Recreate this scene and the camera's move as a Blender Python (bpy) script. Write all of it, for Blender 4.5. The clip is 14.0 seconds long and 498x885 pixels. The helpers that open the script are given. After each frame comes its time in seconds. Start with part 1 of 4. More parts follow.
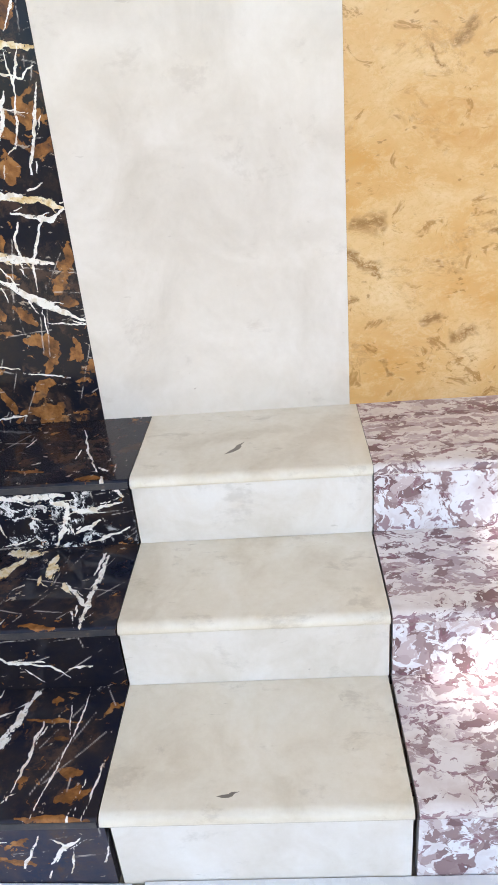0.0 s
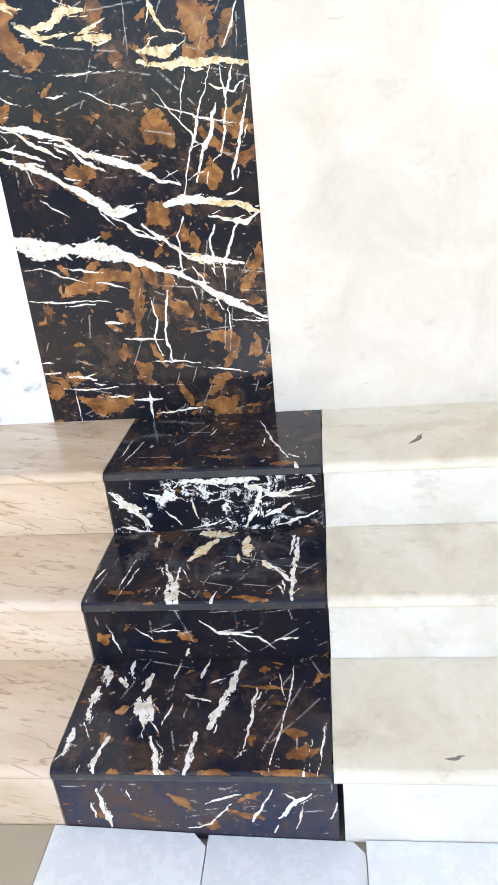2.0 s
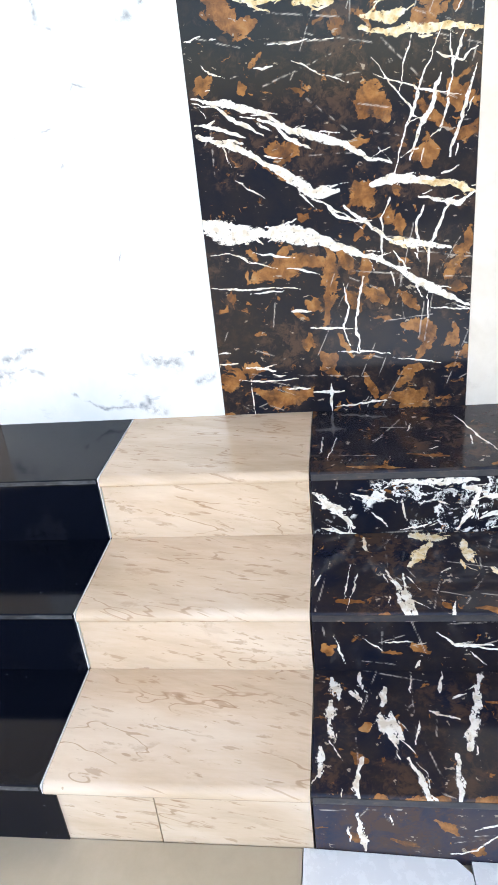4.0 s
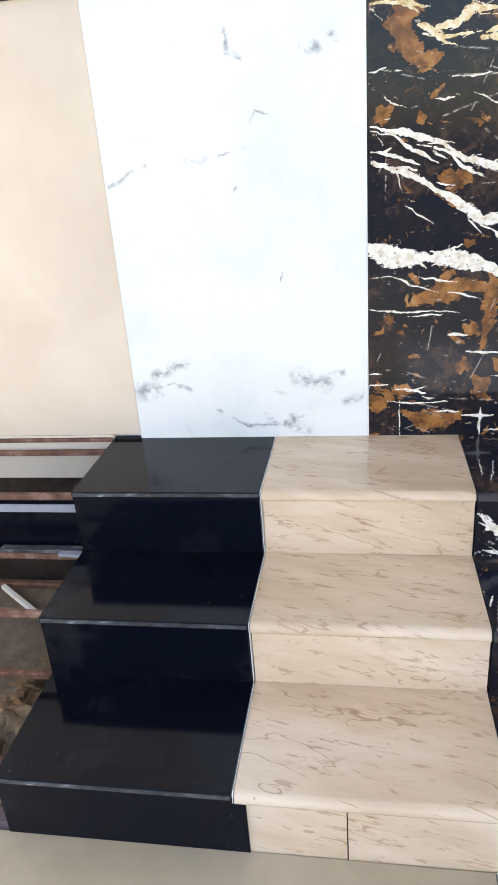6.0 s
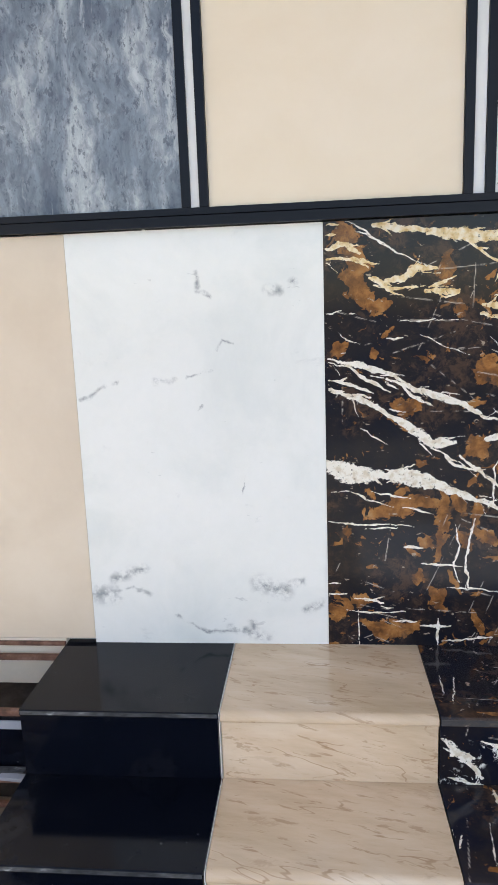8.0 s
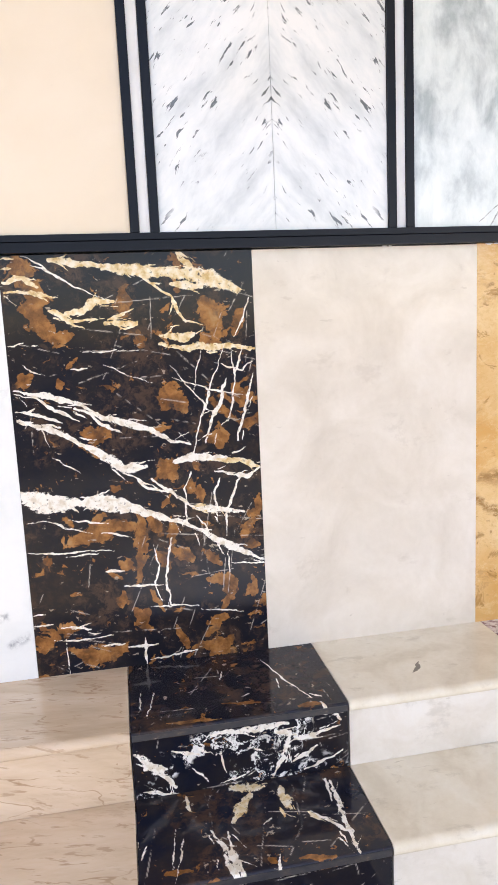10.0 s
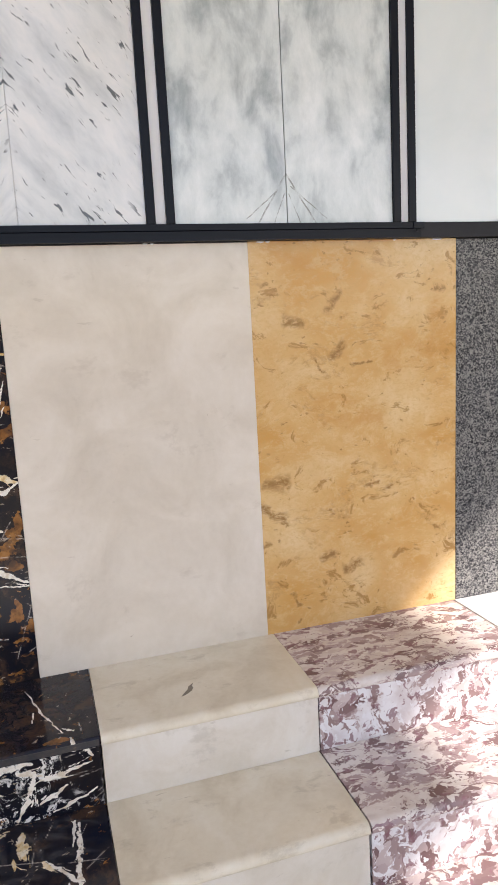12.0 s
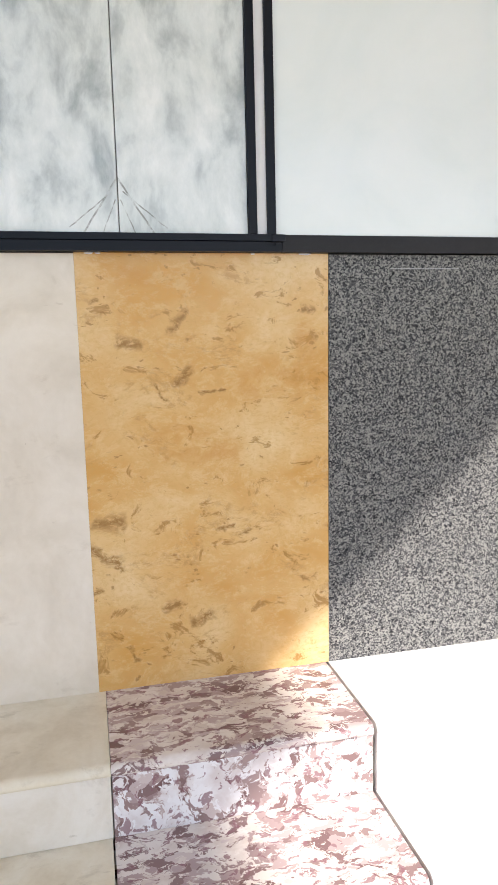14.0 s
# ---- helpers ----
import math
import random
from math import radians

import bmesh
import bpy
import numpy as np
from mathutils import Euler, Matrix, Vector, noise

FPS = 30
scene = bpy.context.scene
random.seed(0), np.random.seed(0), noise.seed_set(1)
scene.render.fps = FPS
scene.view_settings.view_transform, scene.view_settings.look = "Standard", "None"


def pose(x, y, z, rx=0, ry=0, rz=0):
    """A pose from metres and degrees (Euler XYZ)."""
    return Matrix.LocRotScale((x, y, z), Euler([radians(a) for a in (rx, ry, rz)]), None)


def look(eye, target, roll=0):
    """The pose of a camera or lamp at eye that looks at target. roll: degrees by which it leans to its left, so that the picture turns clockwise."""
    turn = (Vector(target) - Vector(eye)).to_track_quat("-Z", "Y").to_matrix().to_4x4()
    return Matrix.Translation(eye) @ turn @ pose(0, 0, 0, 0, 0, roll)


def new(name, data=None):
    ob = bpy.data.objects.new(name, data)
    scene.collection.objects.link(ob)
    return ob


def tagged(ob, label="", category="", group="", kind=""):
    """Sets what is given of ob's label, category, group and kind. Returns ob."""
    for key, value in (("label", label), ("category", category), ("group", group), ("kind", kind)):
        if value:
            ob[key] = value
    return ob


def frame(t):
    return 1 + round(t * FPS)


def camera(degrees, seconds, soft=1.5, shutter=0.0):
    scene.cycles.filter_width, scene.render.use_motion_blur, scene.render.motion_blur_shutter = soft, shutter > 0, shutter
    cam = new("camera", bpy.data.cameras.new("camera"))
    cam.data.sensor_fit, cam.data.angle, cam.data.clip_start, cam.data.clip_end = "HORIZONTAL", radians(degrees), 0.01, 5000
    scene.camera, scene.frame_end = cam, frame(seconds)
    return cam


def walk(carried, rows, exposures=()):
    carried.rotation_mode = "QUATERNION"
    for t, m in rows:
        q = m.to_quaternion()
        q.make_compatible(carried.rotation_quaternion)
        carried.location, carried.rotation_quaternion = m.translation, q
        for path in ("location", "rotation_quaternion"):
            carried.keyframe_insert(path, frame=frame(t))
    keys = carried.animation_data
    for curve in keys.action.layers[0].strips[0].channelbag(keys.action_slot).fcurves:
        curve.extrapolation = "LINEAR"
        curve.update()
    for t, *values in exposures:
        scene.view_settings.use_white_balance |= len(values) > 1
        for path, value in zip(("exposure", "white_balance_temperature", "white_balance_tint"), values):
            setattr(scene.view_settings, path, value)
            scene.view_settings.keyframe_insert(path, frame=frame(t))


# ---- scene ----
cam = camera(39.6, 14.0)
PATH = [
    (0, (0.172, -0.275, 1.157), (0.05, 1.515, 0.275), -5.1),
    (0.5, (0.074, -0.279, 1.154), (-0.036, 1.508, 0.263), -4.8),
    (1, (0.01, -0.291, 1.15), (-0.152, 1.504, 0.282), -4.1),
    (1.5, (-0.067, -0.345, 1.159), (-0.259, 1.46, 0.32), -4.3),
    (2, (-0.152, -0.395, 1.161), (-0.384, 1.411, 0.333), -5.5),
    (2.5, (-0.265, -0.391, 1.169), (-0.515, 1.414, 0.347), -5.3),
    (3, (-0.42, -0.334, 1.147), (-0.661, 1.472, 0.321), -4.9),
    (3.5, (-0.519, -0.327, 1.192), (-0.774, 1.446, 0.302), -5.6),
    (5.8, (-0.872, -0.404, 1.207), (-1.188, 1.393, 0.408), -5.0),
    (6, (-0.91, -0.406, 1.205), (-1.238, 1.4, 0.409), -4.7),
    (6.5, (-0.97, -0.389, 1.198), (-1.412, 1.398, 0.416), -5.1),
    (7, (-0.972, -0.382, 1.222), (-1.383, 1.449, 0.531), -4.4),
    (7.5, (-0.958, -0.379, 1.313), (-1.249, 1.53, 0.794), -3.3),
    (8, (-0.926, -0.389, 1.341), (-1.113, 1.565, 0.96), -2.1),
    (8.5, (-0.884, -0.393, 1.355), (-0.943, 1.568, 0.967), -1.6),
    (9, (-0.799, -0.418, 1.352), (-0.686, 1.538, 0.953), -1.6),
    (9.2, (-0.759, -0.432, 1.342), (-0.589, 1.524, 0.962), -1.6),
    (11.3, (-0.413, -0.473, 1.324), (0.111, 1.438, 1.057), -3.6),
    (11.5, (-0.362, -0.481, 1.333), (0.179, 1.427, 1.077), -3.3),
    (12, (-0.227, -0.434, 1.32), (0.344, 1.454, 0.991), -3.1),
    (12.5, (-0.103, -0.384, 1.339), (0.439, 1.517, 1.035), -2.3),
    (13, (0.015, -0.374, 1.342), (0.528, 1.539, 1.063), -3.4),
    (13.5, (0.187, -0.396, 1.329), (0.63, 1.529, 1.019), -1.9),
    (14, (0.331, -0.364, 1.319), (0.779, 1.564, 1.036), -1.4),
]
walk(cam, [(t, look(eye, target, roll)) for t, eye, target, roll in PATH],
     [(0.0, 1.60, 5950, 12), (0.5, 1.62, 5950, 12), (1.5, 1.8, 5980, 11), (2.0, 1.95, 5950, 10), (3.0, 2.15, 5900, 10), (3.5, 2.08, 5900, 10), (6.0, 1.66, 5950, 10), (6.5, 1.63, 5950, 10),
      (7.0, 1.64, 5950, 9), (7.5, 1.30, 6000, 11), (8.0, 1.24, 6080, 11), (8.5, 1.30, 6200, 12), (9.0, 1.64, 6200, 15),
      (11.5, 1.34, 6550, 18), (12.0, 1.08, 6550, 17), (12.5, 1.11, 6500, 14), (14.0, 1.22, 6450, 13)])

# ---- world, sun and exposure ----
world = bpy.data.worlds.new("daylight")
scene.world = world
world.use_nodes = True
sky = world.node_tree.nodes.new("ShaderNodeTexSky")
sky.sky_type, sky.sun_disc = "NISHITA", False
sky.sun_elevation, sky.sun_rotation = radians(37), radians(125)
world.node_tree.links.new(sky.outputs["Color"], world.node_tree.nodes["Background"].inputs["Color"])
world.node_tree.nodes["Background"].inputs["Strength"].default_value = 0.12
sun_data = bpy.data.lights.new("sun", "SUN")
sun_data.energy, sun_data.angle, sun_data.color = 4.0, radians(1.5), (1.0, 0.94, 0.85)
sun = new("sun", sun_data)
sun.matrix_world = look((6, -4.2, 5.5), (0, 0, 0))


# ---- node helpers ----
def feed(nt, socket, value):
    if isinstance(value, bpy.types.NodeSocket):
        nt.links.new(value, socket)
    elif isinstance(value, tuple) and len(value) == 3 and socket.type == "RGBA":
        socket.default_value = (*value, 1)
    else:
        socket.default_value = value


def calc(nt, op, a, b=0.0, c=0.0, clamp=False):
    n = nt.nodes.new("ShaderNodeMath")
    n.operation, n.use_clamp = op, clamp
    for s, v in zip(n.inputs, (a, b, c)):
        feed(nt, s, v)
    return n.outputs[0]


def vec(nt, op, a, b=(0, 0, 0), c=(0, 0, 0)):
    n = nt.nodes.new("ShaderNodeVectorMath")
    n.operation = op
    for s, v in zip(n.inputs, (a, b, c)):
        feed(nt, s, v)
    return n.outputs["Value"] if op in ("LENGTH", "DOT_PRODUCT", "DISTANCE") else n.outputs["Vector"]


def cloud(nt, p, scale, detail=4.0, rough=0.55, warp=0.0, colour=False):
    n = nt.nodes.new("ShaderNodeTexNoise")
    feed(nt, n.inputs["Vector"], p)
    for key, v in (("Scale", scale), ("Detail", detail), ("Roughness", rough), ("Distortion", warp)):
        n.inputs[key].default_value = v
    return n.outputs["Color" if colour else "Fac"]


def cells(nt, p, scale, feature="F1", out="Distance", jitter=1.0):
    n = nt.nodes.new("ShaderNodeTexVoronoi")
    n.feature = feature
    feed(nt, n.inputs["Vector"], p)
    n.inputs["Scale"].default_value, n.inputs["Randomness"].default_value = scale, jitter
    return n.outputs[out]


def step(nt, v, lo, hi, a=0.0, b=1.0):
    n = nt.nodes.new("ShaderNodeMapRange")
    n.interpolation_type = "SMOOTHSTEP"
    for s, x in zip(n.inputs, (v, lo, hi, a, b)):
        feed(nt, s, x)
    return n.outputs["Result"]


def blend(nt, f, a, b, how="MIX"):
    n = nt.nodes.new("ShaderNodeMix")
    n.data_type, n.blend_type = "RGBA", how
    feed(nt, n.inputs[0], f)
    feed(nt, n.inputs[6], a)
    feed(nt, n.inputs[7], b)
    return n.outputs[2]


def ramp(nt, f, *stops):
    n = nt.nodes.new("ShaderNodeValToRGB")
    e = n.color_ramp.elements
    while len(e) < len(stops):
        e.new(0.5)
    for el, (at, c) in zip(e, stops):
        el.position, el.color = at, (*c, 1)
    feed(nt, n.inputs["Fac"], f)
    return n.outputs["Color"]


def material(name):
    m = bpy.data.materials.new(name)
    m.use_nodes = True
    return m, m.node_tree


def own(nt):
    n = nt.nodes.new("ShaderNodeTexCoord")
    return n.outputs["Object"]


def chance(nt):
    return nt.nodes.new("ShaderNodeObjectInfo").outputs["Random"]


def spread(nt, p):
    """The place on a slab, moved so that no two slabs are cut alike."""
    n = nt.nodes.new("ShaderNodeCombineXYZ")
    r = chance(nt)
    for s, k in zip(n.inputs, (23.0, 41.0, 67.0)):
        feed(nt, s, calc(nt, "MULTIPLY", r, k))
    return vec(nt, "ADD", p, n.outputs[0])


def finish(m, nt, colour, rough=0.12, bump=None, depth=0.0005, metal=0.0, ior=1.5, strength=0.5):
    b = nt.nodes["Principled BSDF"]
    feed(nt, b.inputs["Base Color"], colour)
    feed(nt, b.inputs["Roughness"], rough)
    b.inputs["Metallic"].default_value = metal
    b.inputs["IOR"].default_value = ior
    if bump is not None:
        n = nt.nodes.new("ShaderNodeBump")
        n.inputs["Strength"].default_value, n.inputs["Distance"].default_value = strength, depth
        feed(nt, n.inputs["Height"], bump)
        nt.links.new(n.outputs["Normal"], b.inputs["Normal"])
    return m


def wobble(nt, p, *levels):
    for scale, size in levels:
        c = cloud(nt, p, scale, 3.0, 0.6, colour=True)
        p = vec(nt, "MULTIPLY_ADD", vec(nt, "SUBTRACT", c, (0.5, 0.5, 0.5)), (size, size, size), p)
    return p


def flat(nt, p, upright):
    """The place on the face of a slab as (across, 0, up)."""
    if upright:
        return vec(nt, "MULTIPLY", p, (1, 0, 1))
    a, b = nt.nodes.new("ShaderNodeSeparateXYZ"), nt.nodes.new("ShaderNodeCombineXYZ")
    feed(nt, a.inputs[0], p)
    feed(nt, b.inputs[0], a.outputs[0])
    feed(nt, b.inputs[2], a.outputs[1])
    return b.outputs[0]


def veins(nt, p, runs, width, height, soft=0.5):
    """How much a vein covers the place p. A run: thickness in mm, then points in hundredths of the slab's width and height."""
    total = 0.0
    for thick, *xy in runs:
        pts = [(xy[i] * width / 100, xy[i + 1] * height / 100) for i in range(0, len(xy), 2)]
        for (x0, z0), (x1, z1) in zip(pts, pts[1:]):
            d = Vector((x1 - x0, 0, z1 - z0))
            rel = vec(nt, "SUBTRACT", p, (x0, 0.0, z0))
            h = calc(nt, "DIVIDE", vec(nt, "DOT_PRODUCT", rel, tuple(d)), max(d.length_squared, 1e-6), clamp=True)
            gap = vec(nt, "LENGTH", vec(nt, "MULTIPLY_ADD", h, tuple(-d), rel))
            cover = step(nt, gap, thick / 1000 * (1 - soft), thick / 1000 * (1 + soft * 0.6), 1.0, 0.0)
            total = calc(nt, "MAXIMUM", total, cover)
    return total


# ---- stones ----
def black_gold(name, brown=0.56, cloudy=0.0, haze_at=0.56, tear=1.0, lift=1.0, along=(0.9, 1.5, 1.5)):
    """Black stone with rust-brown patches; the slab's own attributes say where its white and yellow veins run."""
    m, nt = material(name)
    o = own(nt)
    p = spread(nt, o)
    # lift brightens a slab's dark ground to stand in for glare and reflections
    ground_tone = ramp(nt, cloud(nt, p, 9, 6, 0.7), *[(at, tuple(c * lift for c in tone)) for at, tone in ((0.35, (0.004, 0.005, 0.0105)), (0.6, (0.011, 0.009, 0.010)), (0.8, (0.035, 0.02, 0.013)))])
    w = wobble(nt, p, (14, 0.05), (60, 0.012))
    squash = vec(nt, "MULTIPLY", w, (1.0, 1.0, 1.4))
    depth = cloud(nt, squash, 9.5, 4.5, 0.58, 0.6)
    n = nt.nodes.new("ShaderNodeAttribute")
    n.attribute_name = "rust_patch"
    edge = calc(nt, "MULTIPLY_ADD", calc(nt, "SUBTRACT", cloud(nt, squash, 30, 5, 0.66, 0.9), 0.5), 2.4, n.outputs["Fac"])
    patch = calc(nt, "MAXIMUM", step(nt, depth, brown, brown + 0.018), step(nt, edge, 0.36, 0.41))
    tone = ramp(nt, cloud(nt, wobble(nt, p, (30, 0.02)), 22, 5, 0.65), (0.34, (0.09, 0.040, 0.014)), (0.46, (0.19, 0.080, 0.024)), (0.57, (0.32, 0.145, 0.040)), (0.74, (0.40, 0.23, 0.10)))
    colour = blend(nt, calc(nt, "MULTIPLY", patch, step(nt, cloud(nt, p, 70, 4, 0.7), 0.24, 0.36)), ground_tone, tone)
    haze = step(nt, cloud(nt, vec(nt, "ADD", w, (3.1, 7.7, 1.3)), 6, 6, 0.72), haze_at, haze_at + 0.12, 0.0, 0.8)
    colour = blend(nt, calc(nt, "MULTIPLY", haze, step(nt, cloud(nt, w, 30, 5, 0.75), 0.42, 0.56)), colour, (0.075, 0.044, 0.029))
    fleck = step(nt, cloud(nt, vec(nt, "MULTIPLY", wobble(nt, p, (20, 0.03)), (1, 1, 2.2)), 40, 4, 0.6), 0.67, 0.69)
    colour = blend(nt, calc(nt, "MULTIPLY", fleck, 0.75), colour, (0.40, 0.33, 0.25))
    grit = step(nt, cloud(nt, wobble(nt, p, (80, 0.01)), 95, 4, 0.7), 0.33, 0.41)
    ragged = calc(nt, "SUBTRACT", cloud(nt, p, 170, 4, 0.75), 0.5)
    torn = calc(nt, "SUBTRACT", cloud(nt, vec(nt, "MULTIPLY", p, along), 48, 5, 0.72), 0.5)
    rag = calc(nt, "MULTIPLY_ADD", ragged, 0.4, calc(nt, "MULTIPLY", torn, 1.1 * tear))
    if cloudy:
        foam = calc(nt, "MULTIPLY", step(nt, cloud(nt, squash, 7, 3, 0.5), 0.6 - cloudy, 0.66 - cloudy),
                    step(nt, cloud(nt, wobble(nt, p, (30, 0.05)), 30, 6, 0.75, 0.8), 0.52, 0.56))
        colour = blend(nt, foam, colour, (0.74, 0.73, 0.70))
    n = nt.nodes.new("ShaderNodeAttribute")
    n.attribute_name = "hair_vein"
    thread = calc(nt, "MULTIPLY", n.outputs["Fac"], step(nt, cloud(nt, p, 28, 4, 0.7), 0.44, 0.56))
    colour = blend(nt, calc(nt, "MULTIPLY", thread, 0.8), colour, (0.62, 0.56, 0.49))
    for key, at, tones in (("yellow_vein", 0.30, ((0.35, (0.55, 0.36, 0.14)), (0.5, (0.74, 0.60, 0.36)), (0.65, (0.82, 0.75, 0.62)))),
                           ("white_vein", 0.36, ((0.38, (0.66, 0.58, 0.46)), (0.52, (0.84, 0.80, 0.73))))):
        n = nt.nodes.new("ShaderNodeAttribute")
        n.attribute_name = key
        cover = step(nt, calc(nt, "ADD", n.outputs["Fac"], calc(nt, "MULTIPLY", rag, calc(nt, "MINIMUM", calc(nt, "MULTIPLY", n.outputs["Fac"], 4.0), 1.0))), at + 0.3 * (tear - 1), at + 0.3 * (tear - 1) + 0.13)
        cover = calc(nt, "MULTIPLY", cover, calc(nt, "MAXIMUM", grit, step(nt, cloud(nt, p, 14, 3), 0.40 + 0.06 * tear, 0.62 + 0.06 * tear)))
        colour = blend(nt, cover, colour, ramp(nt, cloud(nt, p, 50, 4), *tones))
    return finish(m, nt, colour, calc(nt, "MULTIPLY_ADD", cloud(nt, p, 20, 3), 0.08, 0.05), ior=1.34)


def pale_stone(name, tones, scale=4.0, streak=(1, 1, 1), vein=None, vein_tone=(0.4, 0.36, 0.3), runs=(), width=1.0, height=1.0,
               pits=0.0, rough=0.14, mirror=False, upright=True, fog=0.35, vein_scale=5.0, run_soft=0.8, run_strength=0.6, calm=1.0, lean=0.0, fine_vein=6, run_warp=1.0, smudge=None, strokes=None):
    """Light marble: clouds of three tones, fine broken veins, a few pits."""
    m, nt = material(name)
    o = own(nt)
    if mirror:
        a = nt.nodes.new("ShaderNodeVectorMath")
        a.operation = "ABSOLUTE"
        feed(nt, a.inputs[0], o)
        p = a.outputs[0] if mirror == "all" else spread(nt, o)
        o = a.outputs[0]
    else:
        p = spread(nt, o)
    q = wobble(nt, p, (3, 0.15 * calm))
    if lean:
        for axis in ("Y_AXIS", "Z_AXIS"):
            turn = nt.nodes.new("ShaderNodeVectorRotate")
            turn.rotation_type = axis
            feed(nt, turn.inputs["Vector"], q)
            turn.inputs["Angle"].default_value = radians(lean if axis == "Z_AXIS" else -lean)
            q = turn.outputs[0]
    q = vec(nt, "MULTIPLY", q, streak)
    f = cloud(nt, q, scale, 7, 0.6, 0.6 * calm)
    colour = ramp(nt, f, (0.34, tones[0]), (0.5, tones[1]), (0.66, tones[2]))
    fine = cloud(nt, vec(nt, "MULTIPLY", p, streak), scale * 12, 5, 0.7)
    colour = blend(nt, fog, colour, ramp(nt, fine, (0.3, tones[0]), (0.7, tones[2])))
    if vein:
        thin, lo, hi, strength = vein
        line = step(nt, calc(nt, "ABSOLUTE", calc(nt, "SUBTRACT", cloud(nt, q, vein_scale, fine_vein, 0.6, 0.8 * calm), 0.5)), thin * 0.3, thin, 1.0, 0.0)
        line = calc(nt, "MULTIPLY", line, step(nt, cloud(nt, vec(nt, "ADD", q, (9, 4, 2)), vein_scale * 1.3, 3), lo, hi))
        colour = blend(nt, calc(nt, "MULTIPLY", line, strength), colour, vein_tone)
    if strokes:
        size, lo, hi, strength = strokes
        dash = step(nt, cloud(nt, vec(nt, "ADD", q, (3, 1, 7)), size, 5, 0.66), lo, hi, 0.0, strength * 0.4)
        colour = blend(nt, dash, colour, vein_tone)
        thin_dash = step(nt, cloud(nt, vec(nt, "ADD", vec(nt, "MULTIPLY", q, (0.8, 3.0, 3.0)), (5, 8, 2)), size * 0.8, 4, 0.62), lo - 0.01, hi - 0.01, 0.0, strength)
        colour = blend(nt, thin_dash, colour, vein_tone)
    if smudge:
        lo, hi, strength = smudge
        spot = step(nt, cloud(nt, vec(nt, "ADD", vec(nt, "MULTIPLY", p, (0.7, 1.2, 1.0)), (7, 3, 8)), 13, 6, 0.7, 0.3), lo, hi, 0.0, strength)
        colour = blend(nt, spot, colour, vein_tone)
        thread = step(nt, cloud(nt, vec(nt, "MULTIPLY", wobble(nt, p, (8, 0.04)), (0.35, 3.0, 1.6)), 30, 4, 0.6), 0.69, 0.74, 0.0, strength * 1.3)
        colour = blend(nt, thread, colour, vein_tone)
    if runs:
        face = flat(nt, wobble(nt, o, (9, 0.04 * run_warp), (45, 0.02 * run_warp)), upright)
        cover = calc(nt, "MULTIPLY", veins(nt, face, runs, width, height, run_soft), step(nt, cloud(nt, p, 30, 5, 0.7), 0.38, 0.62, 0.0, run_strength))
        colour = blend(nt, cover, colour, vein_tone)
    if pits:
        hole = step(nt, cells(nt, wobble(nt, p, (40, 0.03)), 26), 0.05 * pits, 0.1 * pits, 1.0, 0.0)
        hole = calc(nt, "MULTIPLY", hole, step(nt, cloud(nt, vec(nt, "ADD", p, (5, 5, 5)), 8, 2), 0.6, 0.66))
        colour = blend(nt, calc(nt, "MULTIPLY", hole, 0.6), colour, vein_tone)
    return finish(m, nt, colour, calc(nt, "MULTIPLY_ADD", fine, 0.12, rough - 0.04), cloud(nt, p, 130, 3), 0.0002, strength=0.15)


